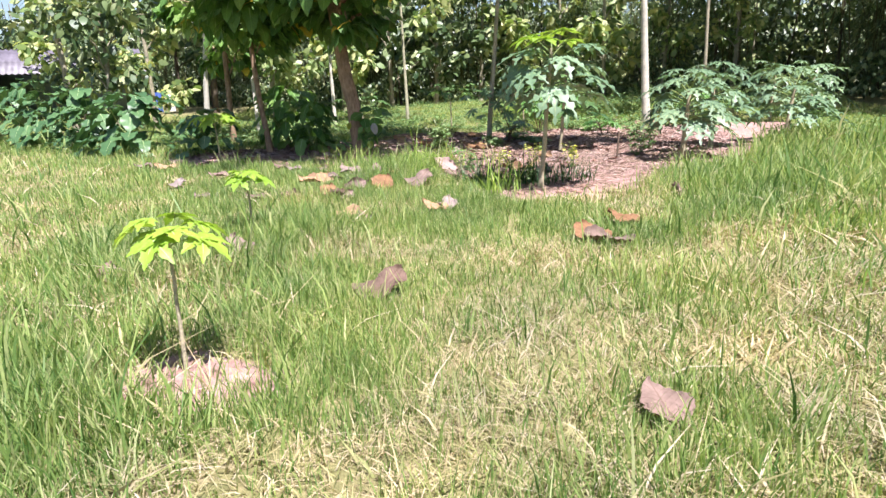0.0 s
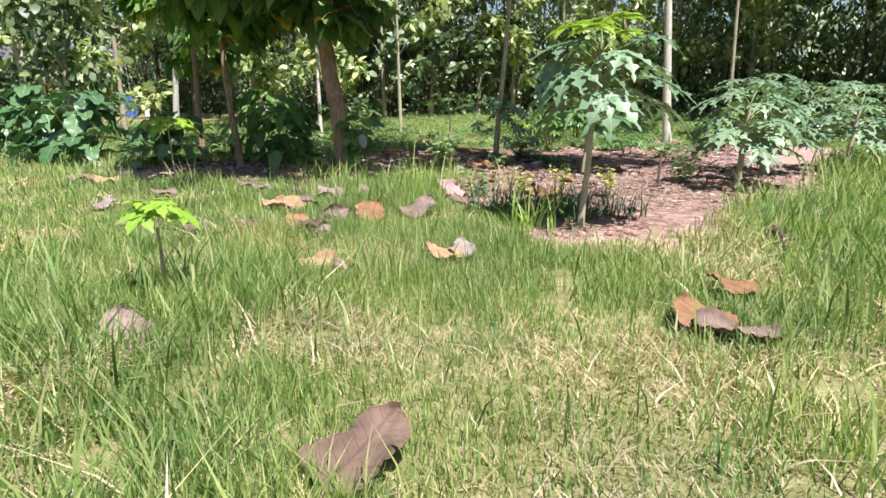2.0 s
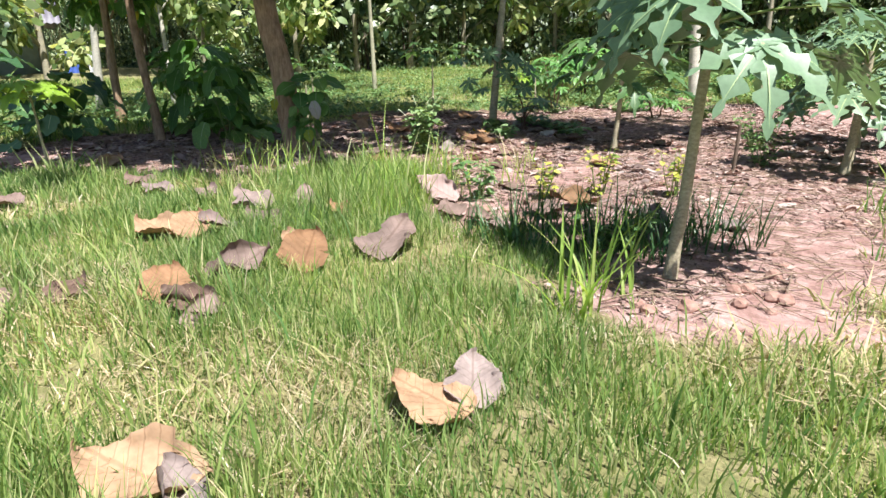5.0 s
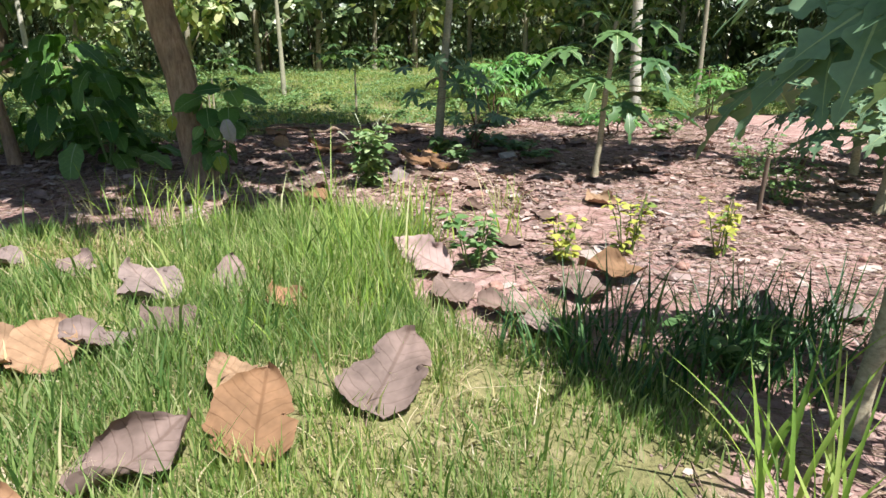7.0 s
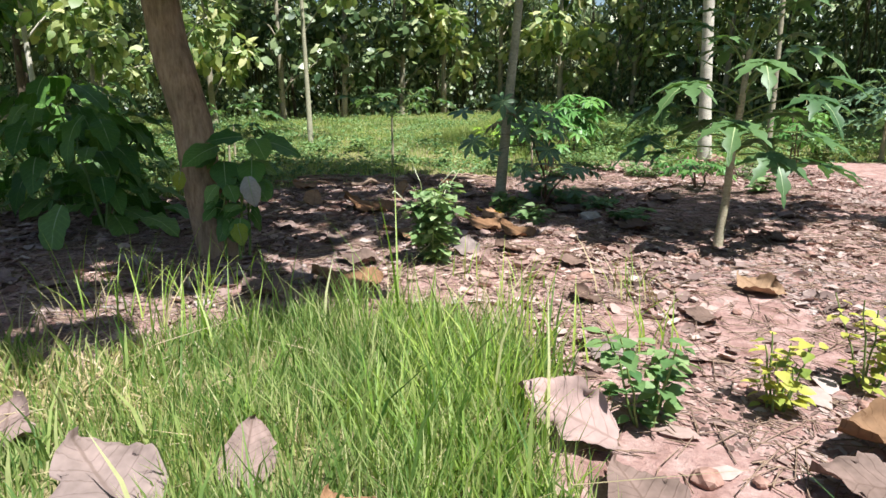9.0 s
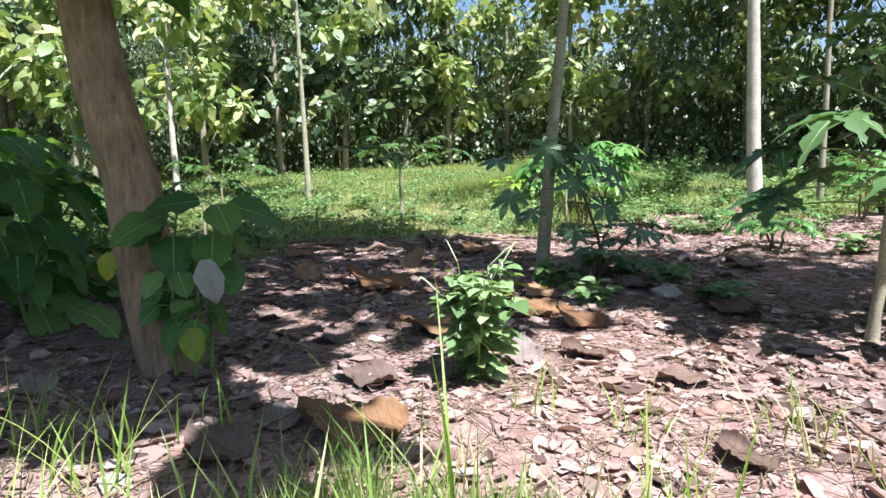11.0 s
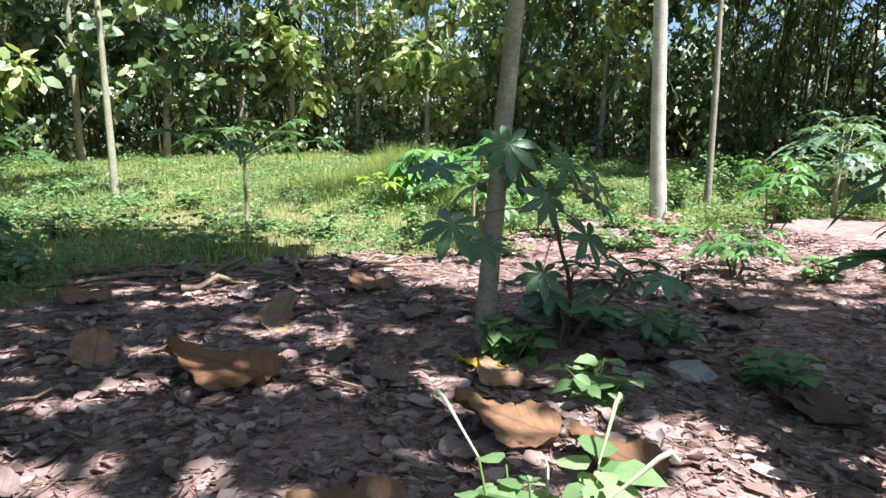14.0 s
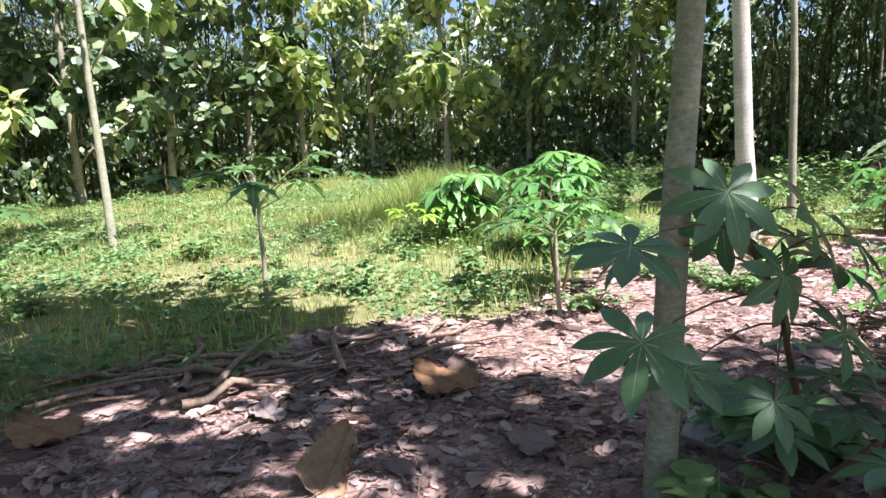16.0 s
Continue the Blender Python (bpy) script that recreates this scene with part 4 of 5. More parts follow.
def leaning_cassava(x, y, label):
    """The cassava by the pale trunk: one reddish stem that leans across it, leaves on long stalks."""
    ob = thing("cassava_plant", x, y, label, "cassava")
    ends = ((-1.0, -0.6, 1.15, 0.21), (-0.56, -0.38, 1.26, 0.22), (-0.18, -0.28, 1.16, 0.25), (0.08, -0.12, 0.93, 0.24), (-0.03, -0.3, 0.72, 0.24),
            (-0.88, -0.44, 0.82, 0.24), (-0.68, -0.36, 0.68, 0.2), (0.28, -0.2, 0.5, 0.24), (-0.32, 0.16, 1.22, 0.24), (-0.6, 0.14, 1.0, 0.24), (0.12, 0.12, 1.0, 0.22),
            (-0.3, -0.32, 0.96, 0.2), (-0.16, -0.12, 0.82, 0.2), (-0.42, -0.16, 1.12, 0.19), (0.02, -0.26, 1.06, 0.2), (-0.3, -0.3, 0.5, 0.18))
    P = curve((0.02, 0, -0.04), (-0.42, -0.27, 1.1), 0.06, 9, 0.03, 3)
    P[:, 0] += 0.10 * np.sin(np.linspace(0, np.pi, 9))
    part("stem", mesh_of("stem", *tube(P, np.linspace(0.017, 0.008, 9), 7), M_STEM_RED, smooth=True), ob)
    for i, (a, b, z, size) in enumerate(ends):
        at = P[np.clip(int(8 * (0.35 + 0.65 * min(1, z / 1.15))), 3, 8)]
        end = np.array([a, b, z])
        d = end - at
        part("leaf_stalk", mesh_of("leaf_stalk", *tube(curve(at, end, 0.05, 5), np.linspace(0.005, 0.003, 5), 5), M_STEM_RED, smooth=True), ob)
        part("leaf", CASSAVA_LEAVES[i % 2], ob, leaf_at(end, (d[0], d[1] - 0.05, -0.22 - 0.12 * (i % 3)), (0.1, -0.25, 1), size))
    return ob


leaning_cassava(1.1, 16.0, "cassava plant with grey-green finger leaves beside pale trunk")
cassava(1.0, 15.85, 2, 0.5, 0.2, CASSAVA_LEAVES, "low cassava shoots at foot of pale trunk", 4, (0.15, -0.1), 7)
cassava(1.5, 19.6, 3, 1.0, 0.24, SUN_CASSAVA, "cassava plant in dappled light", 5)
cassava(2.2, 21.6, 5, 1.15, 0.36, SUN_CASSAVA, "broad cassava coloured bright green for full sun", 6, leaves=11)
cassava(1.2, 22.6, 4, 1.0, 0.36, SUN_CASSAVA, "broad cassava coloured bright green for full sun", 7, leaves=11)
cassava(6.0, 20.2, 3, 0.9, 0.24, SUN_CASSAVA, "cassava plant beside whitish trunk", 8)
cassava(3.4, 17.4, 3, 0.45, 0.18, SUN_CASSAVA, "low cassava shoots on bare soil", 9)


def broad_bush(x, y, radius, h, count, size, label, seed, meshes, name="broadleaf_bush"):
    """A bush of large leaves on short stems."""
    ob = thing(name, x, y, label, "bush")
    r0 = random.Random(seed)
    for i in range(max(4, count // 14)):
        a = r0.random() * 6.28
        part("stem", mesh_of("stem", *tube(curve((0, 0, -0.05), (radius * 0.6 * math.cos(a), radius * 0.6 * math.sin(a), h * 0.8), 0.1, 5, 0.1, i), np.linspace(0.02, 0.008, 5), 5), M_STEM_GREEN), ob)
    for i in range(count):
        a, k, z = r0.random() * 6.28, r0.random() ** 0.5, r0.random()
        w = radius * (1 - 0.55 * z)
        where = (w * k * math.cos(a), w * k * math.sin(a), 0.1 + h * z)
        part("leaf", meshes[i % len(meshes)], ob, leaf_at(where, (math.cos(a), math.sin(a), r0.uniform(-0.8, 0.2)), (0, 0, 1), size * r0.uniform(0.6, 1.3)))
    return ob


broad_bush(-8.6, 14.6, 1.6, 1.5, 90, 0.5, "dark green broadleaf bush at lawn edge", 1, BUSH_LEAVES)
broad_bush(-10.6, 15.4, 1.3, 1.2, 60, 0.45, "dark green broadleaf bush at lawn edge", 2, BUSH_LEAVES)
broad_bush(-4.6, 15.4, 1.1, 1.35, 70, 0.42, "shaded teak suckers with large leaves", 3, TEAK_LEAVES)
broad_bush(-3.5, 14.4, 0.7, 1.15, 45, 0.38, "shaded teak suckers with large leaves beside trunk", 4, TEAK_LEAVES)
broad_bush(-6.2, 14.2, 1.0, 1.0, 50, 0.4, "dark green shrub in the shade", 5, BUSH_LEAVES)
broad_bush(-5.8, 17.5, 1.3, 1.5, 60, 0.42, "shaded teak suckers with large leaves", 6, TEAK_LEAVES)
broad_bush(-11.9, 16.6, 1.5, 1.7, 70, 0.5, "dark green broadleaf bush before the hut", 8, BUSH_LEAVES)
broad_bush(-15.6, 18.6, 1.8, 2.0, 80, 0.5, "tall dark broadleaf bush before the hut", 9, BUSH_LEAVES)
broad_bush(-18.5, 20.5, 2.0, 2.2, 80, 0.5, "tall dark broadleaf bush at lawn corner", 10, BUSH_LEAVES)
broad_bush(-13.5, 16.5, 1.6, 1.6, 60, 0.45, "dark green broadleaf bush at lawn edge", 7, BUSH_LEAVES)


def leafy_herb(x, y, h, radius, count, size, mat, label, seed, stems=6, flowers=False, name="herb_plant"):
    """A herb: upright stems with pairs of small oval leaves."""
    ob = thing(name, x, y, label, "plant")
    r0 = np.random.default_rng(seed)
    tubes, where, way = [], [], []
    for s in range(stems):
        a = s * 2.4 + r0.random()
        hh = h * (0.65 + 0.4 * r0.random())
        tip = np.array([radius * math.cos(a) * r0.random() ** 0.5, radius * math.sin(a) * r0.random() ** 0.5, hh])
        P = curve((0.03 * math.cos(a), 0.03 * math.sin(a), -0.03), tip, 0.02, 6, 0.02, seed + s)
        tubes.append(tube(P, np.linspace(0.006, 0.003, 6), 5))
        for i in range(count // stems):
            k = 0.12 + 0.88 * r0.random()
            b = r0.random() * 6.28
            where.append([np.interp(k, np.linspace(0, 1, 6), P[:, j]) for j in range(3)])
            way.append((math.cos(b), math.sin(b), -0.25 + 0.5 * r0.random()))
        if flowers and s % 2 == 0:
            end = tip + np.array([0.1 * math.cos(a), 0.1 * math.sin(a), 0.1])
            hook = [tip, tip + (end - tip) * 0.5, end, end + np.array([0.02 * math.cos(a), 0.02 * math.sin(a), 0.012]), end + np.array([0.035 * math.cos(a), 0.035 * math.sin(a), -0.006])]
            part("flower_spike", mesh_of("flower_spike", *tube(hook, [0.0025, 0.0035, 0.005, 0.006, 0.003], 6, 0.3, s), M_SPIKE, smooth=True), ob, label="pale hooked flower spike")
    for t in tubes:
        part("stem", mesh_of("stem", *t, M_STEM_GREEN, smooth=True), ob)
    where, way = np.array(where), np.array(way)
    T, TF = HEART
    V, F = scatter(T, TF, where + way * 0.03, frames_of(way, np.tile([[0, 0, 1.0]], (len(way), 1)) + r0.normal(size=way.shape) * 0.2), size * (0.6 + 0.7 * r0.random(len(way))))
    part("foliage", mesh_of("foliage", V, F, mat), ob)
    return ob


leafy_herb(-0.08, 13.26, 0.64, 0.27, 430, 0.095, M_NETTLE, "bright green leafy weed with flower spikes on litter", 5, 12, True)
for i, (x, y, h, w) in enumerate(((1.59, 10.95, 0.36, 0.14), (2.1, 11.15, 0.48, 0.2), (2.75, 11.1, 0.45, 0.14), (3.9, 12.6, 0.6, 0.32), (4.2, 13.9, 0.55, 0.35))):
    leafy_herb(x, y, h, w, 90 if w < 0.3 else 200, 0.06, M_YELLOWPLANT if i < 3 else M_HERB, "yellow-leaved garden plant on bare soil" if i < 3 else "bushy green plant with yellow flowers on soil", 20 + i, 6)
leafy_herb(0.98, 10.75, 0.4, 0.22, 110, 0.075, M_HERB, "small green weed beside a dead leaf", 31, 6)
leafy_herb(2.15, 9.35, 0.3, 0.3, 70, 0.08, M_HERB, "small weed among grass in papaya shade", 32, 6)
for i, (x, y, h, w) in enumerate(((3.0, 22.6, 0.9, 0.6), (3.9, 23.6, 1.0, 0.7), (5.6, 22.2, 0.8, 0.6), (2.5, 24.2, 1.0, 0.7), (4.6, 24.8, 1.1, 0.8), (6.9, 21.0, 0.7, 0.5), (7.6, 23.4, 1.0, 0.8))):
    leafy_herb(x, y, h, w, 420, 0.1, M_HERB, "bushy green shrub behind the whitish trunk", 120 + i, 14)
for i in range(16):
    leafy_herb(1.5 + 3.4 * ((i * 0.618) % 1), 18.9 + 3.4 * ((i * 0.755) % 1), 0.16 + 0.16 * ((i * 0.37) % 1), 0.4, 130, 0.07, M_HERB, "low spreading green weed on soil behind cassava", 140 + i, 8)
# weeds along the meadow's edge and about the pale trunk
r2 = random.Random(8)
for i in range(46):
    if i < 30:
        x, y = r2.uniform(-5.5, 2.8), r2.uniform(17.6, 24.5)
        h, w = r2.uniform(0.2, 0.55), r2.uniform(0.2, 0.4)
    elif i < 38:
        x, y = r2.uniform(0.6, 1.9), r2.uniform(14.6, 16.4)
        h, w = r2.uniform(0.1, 0.25), r2.uniform(0.15, 0.25)
    else:
        x, y = r2.uniform(2.2, 5.0), r2.uniform(16.5, 23.5)
        h, w = r2.uniform(0.15, 0.4), r2.uniform(0.2, 0.35)
    if bareness(np.array([x]), np.array([y]))[0] > 0.6 and i < 30:
        continue
    leafy_herb(x, y, h, w, 90, r2.uniform(0.06, 0.12), M_HERB if i % 3 else M_NETTLE, "low green weed at the meadow edge" if i < 30 else "small green weed on shaded litter", 100 + i, 5)

# ---- hut behind the trees ----


def box(x0, y0, z0, x1, y1, z1):
    V = np.array([(x, y, z) for x in (x0, x1) for y in (y0, y1) for z in (z0, z1)], float)
    return V, np.array([(0, 1, 3, 2), (4, 6, 7, 5), (0, 4, 5, 1), (2, 3, 7, 6), (0, 2, 6, 4), (1, 5, 7, 3)])


def hut(x, y, rz):
    """A low hut: plastered walls with an open side, posts, and a corrugated roof."""
    ob = thing("hut", x, y, "low hut with corrugated roof behind trees", "hut", rz=rz, s=1.25)
    part("wall", mesh_of("wall", *box(-3, 1.8, 0, 3, 2.0, 2.2), M_PLASTER), ob)
    part("wall", mesh_of("wall", *box(-3, -1.6, 0, -2.85, 1.8, 2.2), M_PLASTER), ob)
    part("wall", mesh_of("wall", *box(1.0, -0.4, 0, 3, -0.25, 2.2), M_PLASTER), ob)
    for px in (-2.7, -0.4, 2.7):
        part("post", mesh_of("post", *box(px - 0.06, -1.9, 0, px + 0.06, -1.78, 2.15), M_TIMBER), ob)
    n = 61
    u = np.linspace(-3.6, 3.6, n)
    wave = 0.03 * np.cos(np.arange(n) * np.pi)
    for side in (-1, 1):
        V = np.concatenate([np.stack([u, np.full(n, side * 2.7), 2.0 + wave + t], 1) for t in (0, 0.015)] + [np.stack([u, np.full(n, 0.0), 3.2 + wave + t], 1) for t in (0, 0.015)])
        F = []
        for i in range(n - 1):
            F += [(i, i + 1, 2 * n + i + 1, 2 * n + i), (n + i, 3 * n + i, 3 * n + i + 1, n + i + 1), (i, n + i, n + i + 1, i + 1)]
        part("roof", mesh_of("roof", V, np.array(F), M_ROOF), ob)
    return ob


hut(-29.0, 34.0, 43)


def hung_cloth(x, y, z0, w, h, mat, label):
    """A cloth on a line, hanging in soft folds."""
    m, c = 9, 8
    u, v = np.meshgrid(np.linspace(-0.5, 0.5, m), np.linspace(0, 1, c), indexing="ij")
    V = np.stack([u * w, 0.06 * np.sin(u * 18) * (1 - 0.4 * v), v * h], 2).reshape(-1, 3)
    F = np.array([(i * c + j, (i + 1) * c + j, (i + 1) * c + j + 1, i * c + j + 1) for i in range(m - 1) for j in range(c - 1)])
    ob = tagged(new("hung_cloth", mesh_of("hung_cloth", V, F, mat, smooth=True)), label, "cloth")
    ob.matrix_basis = pose(x, y, height(x, y) + z0)
    return ob


hung_cloth(-23.6, 35.2, 0.0, 0.9, 1.2, M_BLUE, "blue cloth hanging down to ground before hut")
hung_cloth(-22.8, 35.6, 0.0, 0.5, 1.1, M_WHITE, "white cloth hanging down to ground before hut")

# ---- dead leaves one could pick up ----
DEAD = [dead_leaf_mesh("dead_leaf", M_DEAD, 0.82, c, f, i) for i, (c, f) in enumerate(((0.35, 0.12), (0.9, 0.35), (0.2, 0.08), (1.5, 0.4)))]
DEAD_O = [dead_leaf_mesh("dead_leaf_orange", M_DEAD_ORANGE, 0.84, c, f, i + 6) for i, (c, f) in enumerate(((0.3, 0.1), (0.9, 0.4)))]
DEAD_PINK = dead_leaf_mesh("dead_leaf_mauve", M_DEAD_PINK, 0.6, 0.5, 0.25, 12)
DEAD_Y = dead_leaf_mesh("dead_leaf_yellow", M_DEAD_YELLOW, 0.4, 0.7, 0.5, 9)
LAWN_LEAVES = [  # x, y, size, turn, tilt, kind
    (0.02, 4.95, 0.42, 40, 25, "g0"), (1.65, 4.2, 0.42, -20, 20, "g0"), (0.42, 6.65, 0.44, 85, 12, "o1"), (0.62, 6.6, 0.3, 60, 10, "g3"),
    (1.27, 7.2, 0.34, 70, 15, "o0"), (1.42, 7.35, 0.3, 10, 18, "g0"), (3.25, 5.75, 0.44, 80, 10, "g1"), (3.4, 6.6, 0.34, 60, 15, "o0"),
    (3.42, 2.8, 0.3, 20, 10, "g2"), (3.1, 5.95, 0.4, 30, 14, "o0"), (-0.78, 4.28, 0.26, 15, 25, "g2"), (-2.27, 7.83, 0.3, 70, 12, "g0"),
    (-1.4, 7.8, 0.36, 80, 8, "g2"), (-1.0, 8.06, 0.32, 20, 8, "g1"), (-0.15, 7.95, 0.34, 60, 10, "g1"), (-0.42, 8.14, 0.38, 30, 20, "o0"),
    (-0.24, 8.0, 0.3, 100, 15, "g3"), (-0.05, 7.85, 0.26, 10, 25, "g3"), (-0.2, 8.55, 0.42, -35, 20, "g3"), (0.14, 8.8, 0.42, 10, 28, "o0"),
    (-0.05, 9.12, 0.34, 60, 14, "o0"), (0.6, 9.12, 0.46, -15, 24, "g0"), (-1.3, 9.3, 0.42, 70, 10, "o1"), (-1.02, 9.35, 0.4, 20, 18, "o0"),
    (-0.85, 9.45, 0.38, 95, 14, "g1"), (-0.62, 9.65, 0.36, 60, 10, "g2"), (-0.93, 10.1, 0.46, 55, 16, "g0"), (-1.56, 10.5, 0.34, 30, 10, "g1"),
    (-2.2, 10.6, 0.36, 80, 12, "g0"), (-0.08, 9.98, 0.3, 40, 15, "o1"), (-0.52, 10.3, 0.25, 20, 55, "g2"), (0.62, 10.6, 0.44, 66, 44, "p"),
    (0.82, 10.2, 0.34, 20, 6, "g2"), (1.6, 10.3, 0.36, 80, 6, "g0"), (1.85, 10.6, 0.44, 95, 10, "o1"), (2.35, 9.65, 0.4, -20, 35, "g0"),
    (1.15, 10.0, 0.36, 70, 5, "g1"), (-3.4, 10.0, 0.4, 85, 8, "g2"), (-2.6, 10.9, 0.42, 70, 14, "g0"), (-5.2, 11.0, 0.5, 85, 8, "o0"),
    (-5.7, 11.0, 0.45, 95, 8, "g0"), (4.15, 8.2, 0.32, 40, 30, "g3"), (-3.4, 8.9, 0.34, 10, 12, "g0"), (1.3, 9.75, 0.3, 120, 5, "g2")]
SOIL_LEAVES = [
    (-0.68, 12.67, 0.52, 80, 8, "o0"), (-1.2, 12.4, 0.5, 60, 10, "g0"), (-1.03, 12.75, 0.36, 10, 6, "g2"), (-0.7, 13.25, 0.5, 80, 5, "g0"),
    (0.19, 13.6, 0.42, 0, 22, "g0"), (0.55, 13.65, 0.4, 60, 8, "g1"), (1.0, 13.2, 0.4, 110, 6, "g2"), (1.87, 14.7, 0.45, 75, 8, "g0"),
    (-2.5, 13.1, 0.4, 40, 8, "g0"), (-1.75, 15.95, 0.3, 15, 40, "o0"), (-0.74, 16.5, 0.36, -25, 40, "o1"), (-1.05, 15.62, 0.62, 70, 14, "o0"),
    (-0.38, 15.88, 0.34, -40, 8, "g2"), (-0.16, 15.5, 0.38, 30, 8, "g2"), (0.45, 15.4, 0.3, 20, 14, "o0"), (0.4, 15.55, 0.3, 70, 10, "y"),
    (0.3, 14.8, 0.5, 60, 15, "o0"), (0.1, 14.6, 0.4, 100, 8, "g1"), (1.26, 15.5, 0.46, 60, 16, "g0"), (1.45, 15.4, 0.34, 120, 10, "g0"),
    (2.58, 16.3, 0.5, 80, 12, "g2"), (2.3, 16.0, 0.36, 20, 8, "g0"), (1.78, 14.6, 0.6, 60, 6, "g2"), (-1.07, 14.1, 0.4, 20, 8, "g0"),
    (-0.43, 14.2, 0.42, 90, 10, "o0"), (0.64, 14.4, 0.4, 45, 14, "o0"), (-1.72, 14.6, 0.36, 70, 8, "g0"), (-0.1, 17.4, 0.44, 40, 10, "o0"),
    (0.05, 17.6, 0.36, 0, 16, "g0"), (-0.75, 18.5, 0.4, 85, 14, "g0"), (-1.1, 17.3, 0.36, 30, 10, "g1"), (-2.3, 17.4, 0.4, 60, 10, "o0"),
    (0.14, 16.5, 0.4, 70, 10, "g0"), (1.2, 16.0, 0.42, 100, 26, "g2"), (1.0, 12.4, 0.36, 30, 8, "g1"), (1.6, 12.0, 0.34, 80, 8, "g0"),
    (3.05, 14.2, 0.42, 80, 14, "g0"), (2.2, 12.6, 0.36, 20, 8, "o1"), (-3.2, 12.6, 0.4, 60, 8, "g1"), (-3.9, 12.2, 0.42, 20, 10, "o0"),
    (0.95, 11.5, 0.4, 50, 8, "g0"), (1.25, 11.3, 0.36, 110, 6, "g2"), (3.0, 10.0, 0.34, 40, 8, "g0"), (3.6, 15.3, 0.4, 40, 8, "g0")]
WORDS = {"g0": "grey-brown dried teak leaf", "g1": "dark brown curled dead leaf", "g2": "flat greyish dead leaf", "g3": "tightly curled grey dead leaf",
         "o0": "orange-tan dried teak leaf", "o1": "curled orange-brown dead leaf", "y": "yellow fallen leaf", "p": "large mauve dried teak leaf propped up"}
MESHES = {"g0": DEAD[0], "g1": DEAD[1], "g2": DEAD[2], "g3": DEAD[3], "o0": DEAD_O[0], "o1": DEAD_O[1], "y": DEAD_Y, "p": DEAD_PINK}
STALKS = {k: v[1] for k, v in MESHES.items()}
for rows, place, lift in ((LAWN_LEAVES, "lying on the lawn grass", 0.04), (SOIL_LEAVES, "lying on leaf litter", 0.012)):
    for x, y, size, rz, tilt, kind in rows:
        size *= 0.72 if rows is SOIL_LEAVES and kind[0] == "g" else 1.0
        ob = tagged(new("dead_leaf", MESHES[kind][0]), WORDS[kind] + " " + place, "dead leaf", "fallen teak leaves")
        part("stalk", STALKS[kind], ob)
        ob.matrix_basis = pose(x, y, height(x, y) + lift + 0.25 * size * math.sin(radians(tilt)), 0.8 * tilt, (-0.7 if kind == "p" else 0.3) * tilt, rz) @ Matrix.Diagonal((size, size, size * 0.6, 1))

# ---- sticks, stones and clods ----


def stick(x, y, length, rz, r, label, tilt=3.0, seed=0):
    P = curve((-length / 2, 0, 0), (length / 2, 0, 0), 0.03, 7, r * 2.5, seed)
    ob = tagged(new("stick", mesh_of("stick", *tube(P, np.linspace(r, r * 0.55, 7), 7, 0.25, seed), M_STICK, smooth=True)), label, "stick", "sticks on the ground")
    ob.matrix_basis = pose(x, y, height(x, y) + r * 0.7 + 0.5 * length * abs(math.sin(radians(tilt))), 0, tilt, rz)
    return ob


r1 = random.Random(5)
for i in range(26):
    stick(-0.9 + r1.uniform(-1.3, 1.1), 18.15 + r1.uniform(-0.5, 0.35), r1.uniform(0.5, 1.6), r1.uniform(-25, 25) + (70 if i % 6 == 0 else 10), r1.uniform(0.01, 0.03), "dry grey-brown stick in a heap at meadow edge", r1.uniform(0, 4), i)
for i in range(22):
    stick(r1.uniform(-2.5, 3.0), r1.uniform(11.8, 17.5), r1.uniform(0.25, 0.8), r1.uniform(0, 180), r1.uniform(0.005, 0.012), "thin dry stick on leaf litter", r1.uniform(0, 3), 50 + i)
for i in range(14):
    stick(r1.uniform(2.0, 3.6), r1.uniform(8.1, 9.4), r1.uniform(0.2, 0.6), r1.uniform(0, 180), r1.uniform(0.003, 0.006), "thin dry twig on bare soil", 1, 80 + i)
stick(5.2, 19.0, 0.5, 60, 0.012, "pale dry branch sticking up from soil", 35, 99)
stake = tagged(new("stake", mesh_of("stake", *tube([(0, 0, -0.1), (0.01, 0, 0.2), (0.02, 0, 0.48)], [0.022, 0.02, 0.018], 8, 0.15, 2), M_TIMBER, smooth=True)), "short dark wooden stake in soil", "stake")
stake.matrix_basis = pose(3.55, 12.3, height(3.55, 12.3))


def lump(name, x, y, r, mat, label, category, seed, flat=0.6):
    bm = bmesh.new()
    bmesh.ops.create_icosphere(bm, subdivisions=2, radius=r)
    r0 = random.Random(seed)
    for v in bm.verts:
        v.co *= 1 + 0.35 * noise.noise(v.co * (1.6 / r) + Vector((seed, 0, 0))) + r0.uniform(-0.05, 0.05)
        v.co.z *= flat
    me = bpy.data.meshes.new(name)
    bm.to_mesh(me)
    bm.free()
    me.materials.append(mat)
    ob = tagged(new(name, me), label, category)
    ob.matrix_basis = pose(x, y, height(x, y) + r * flat * 0.45, 0, 0, seed * 47)
    return ob


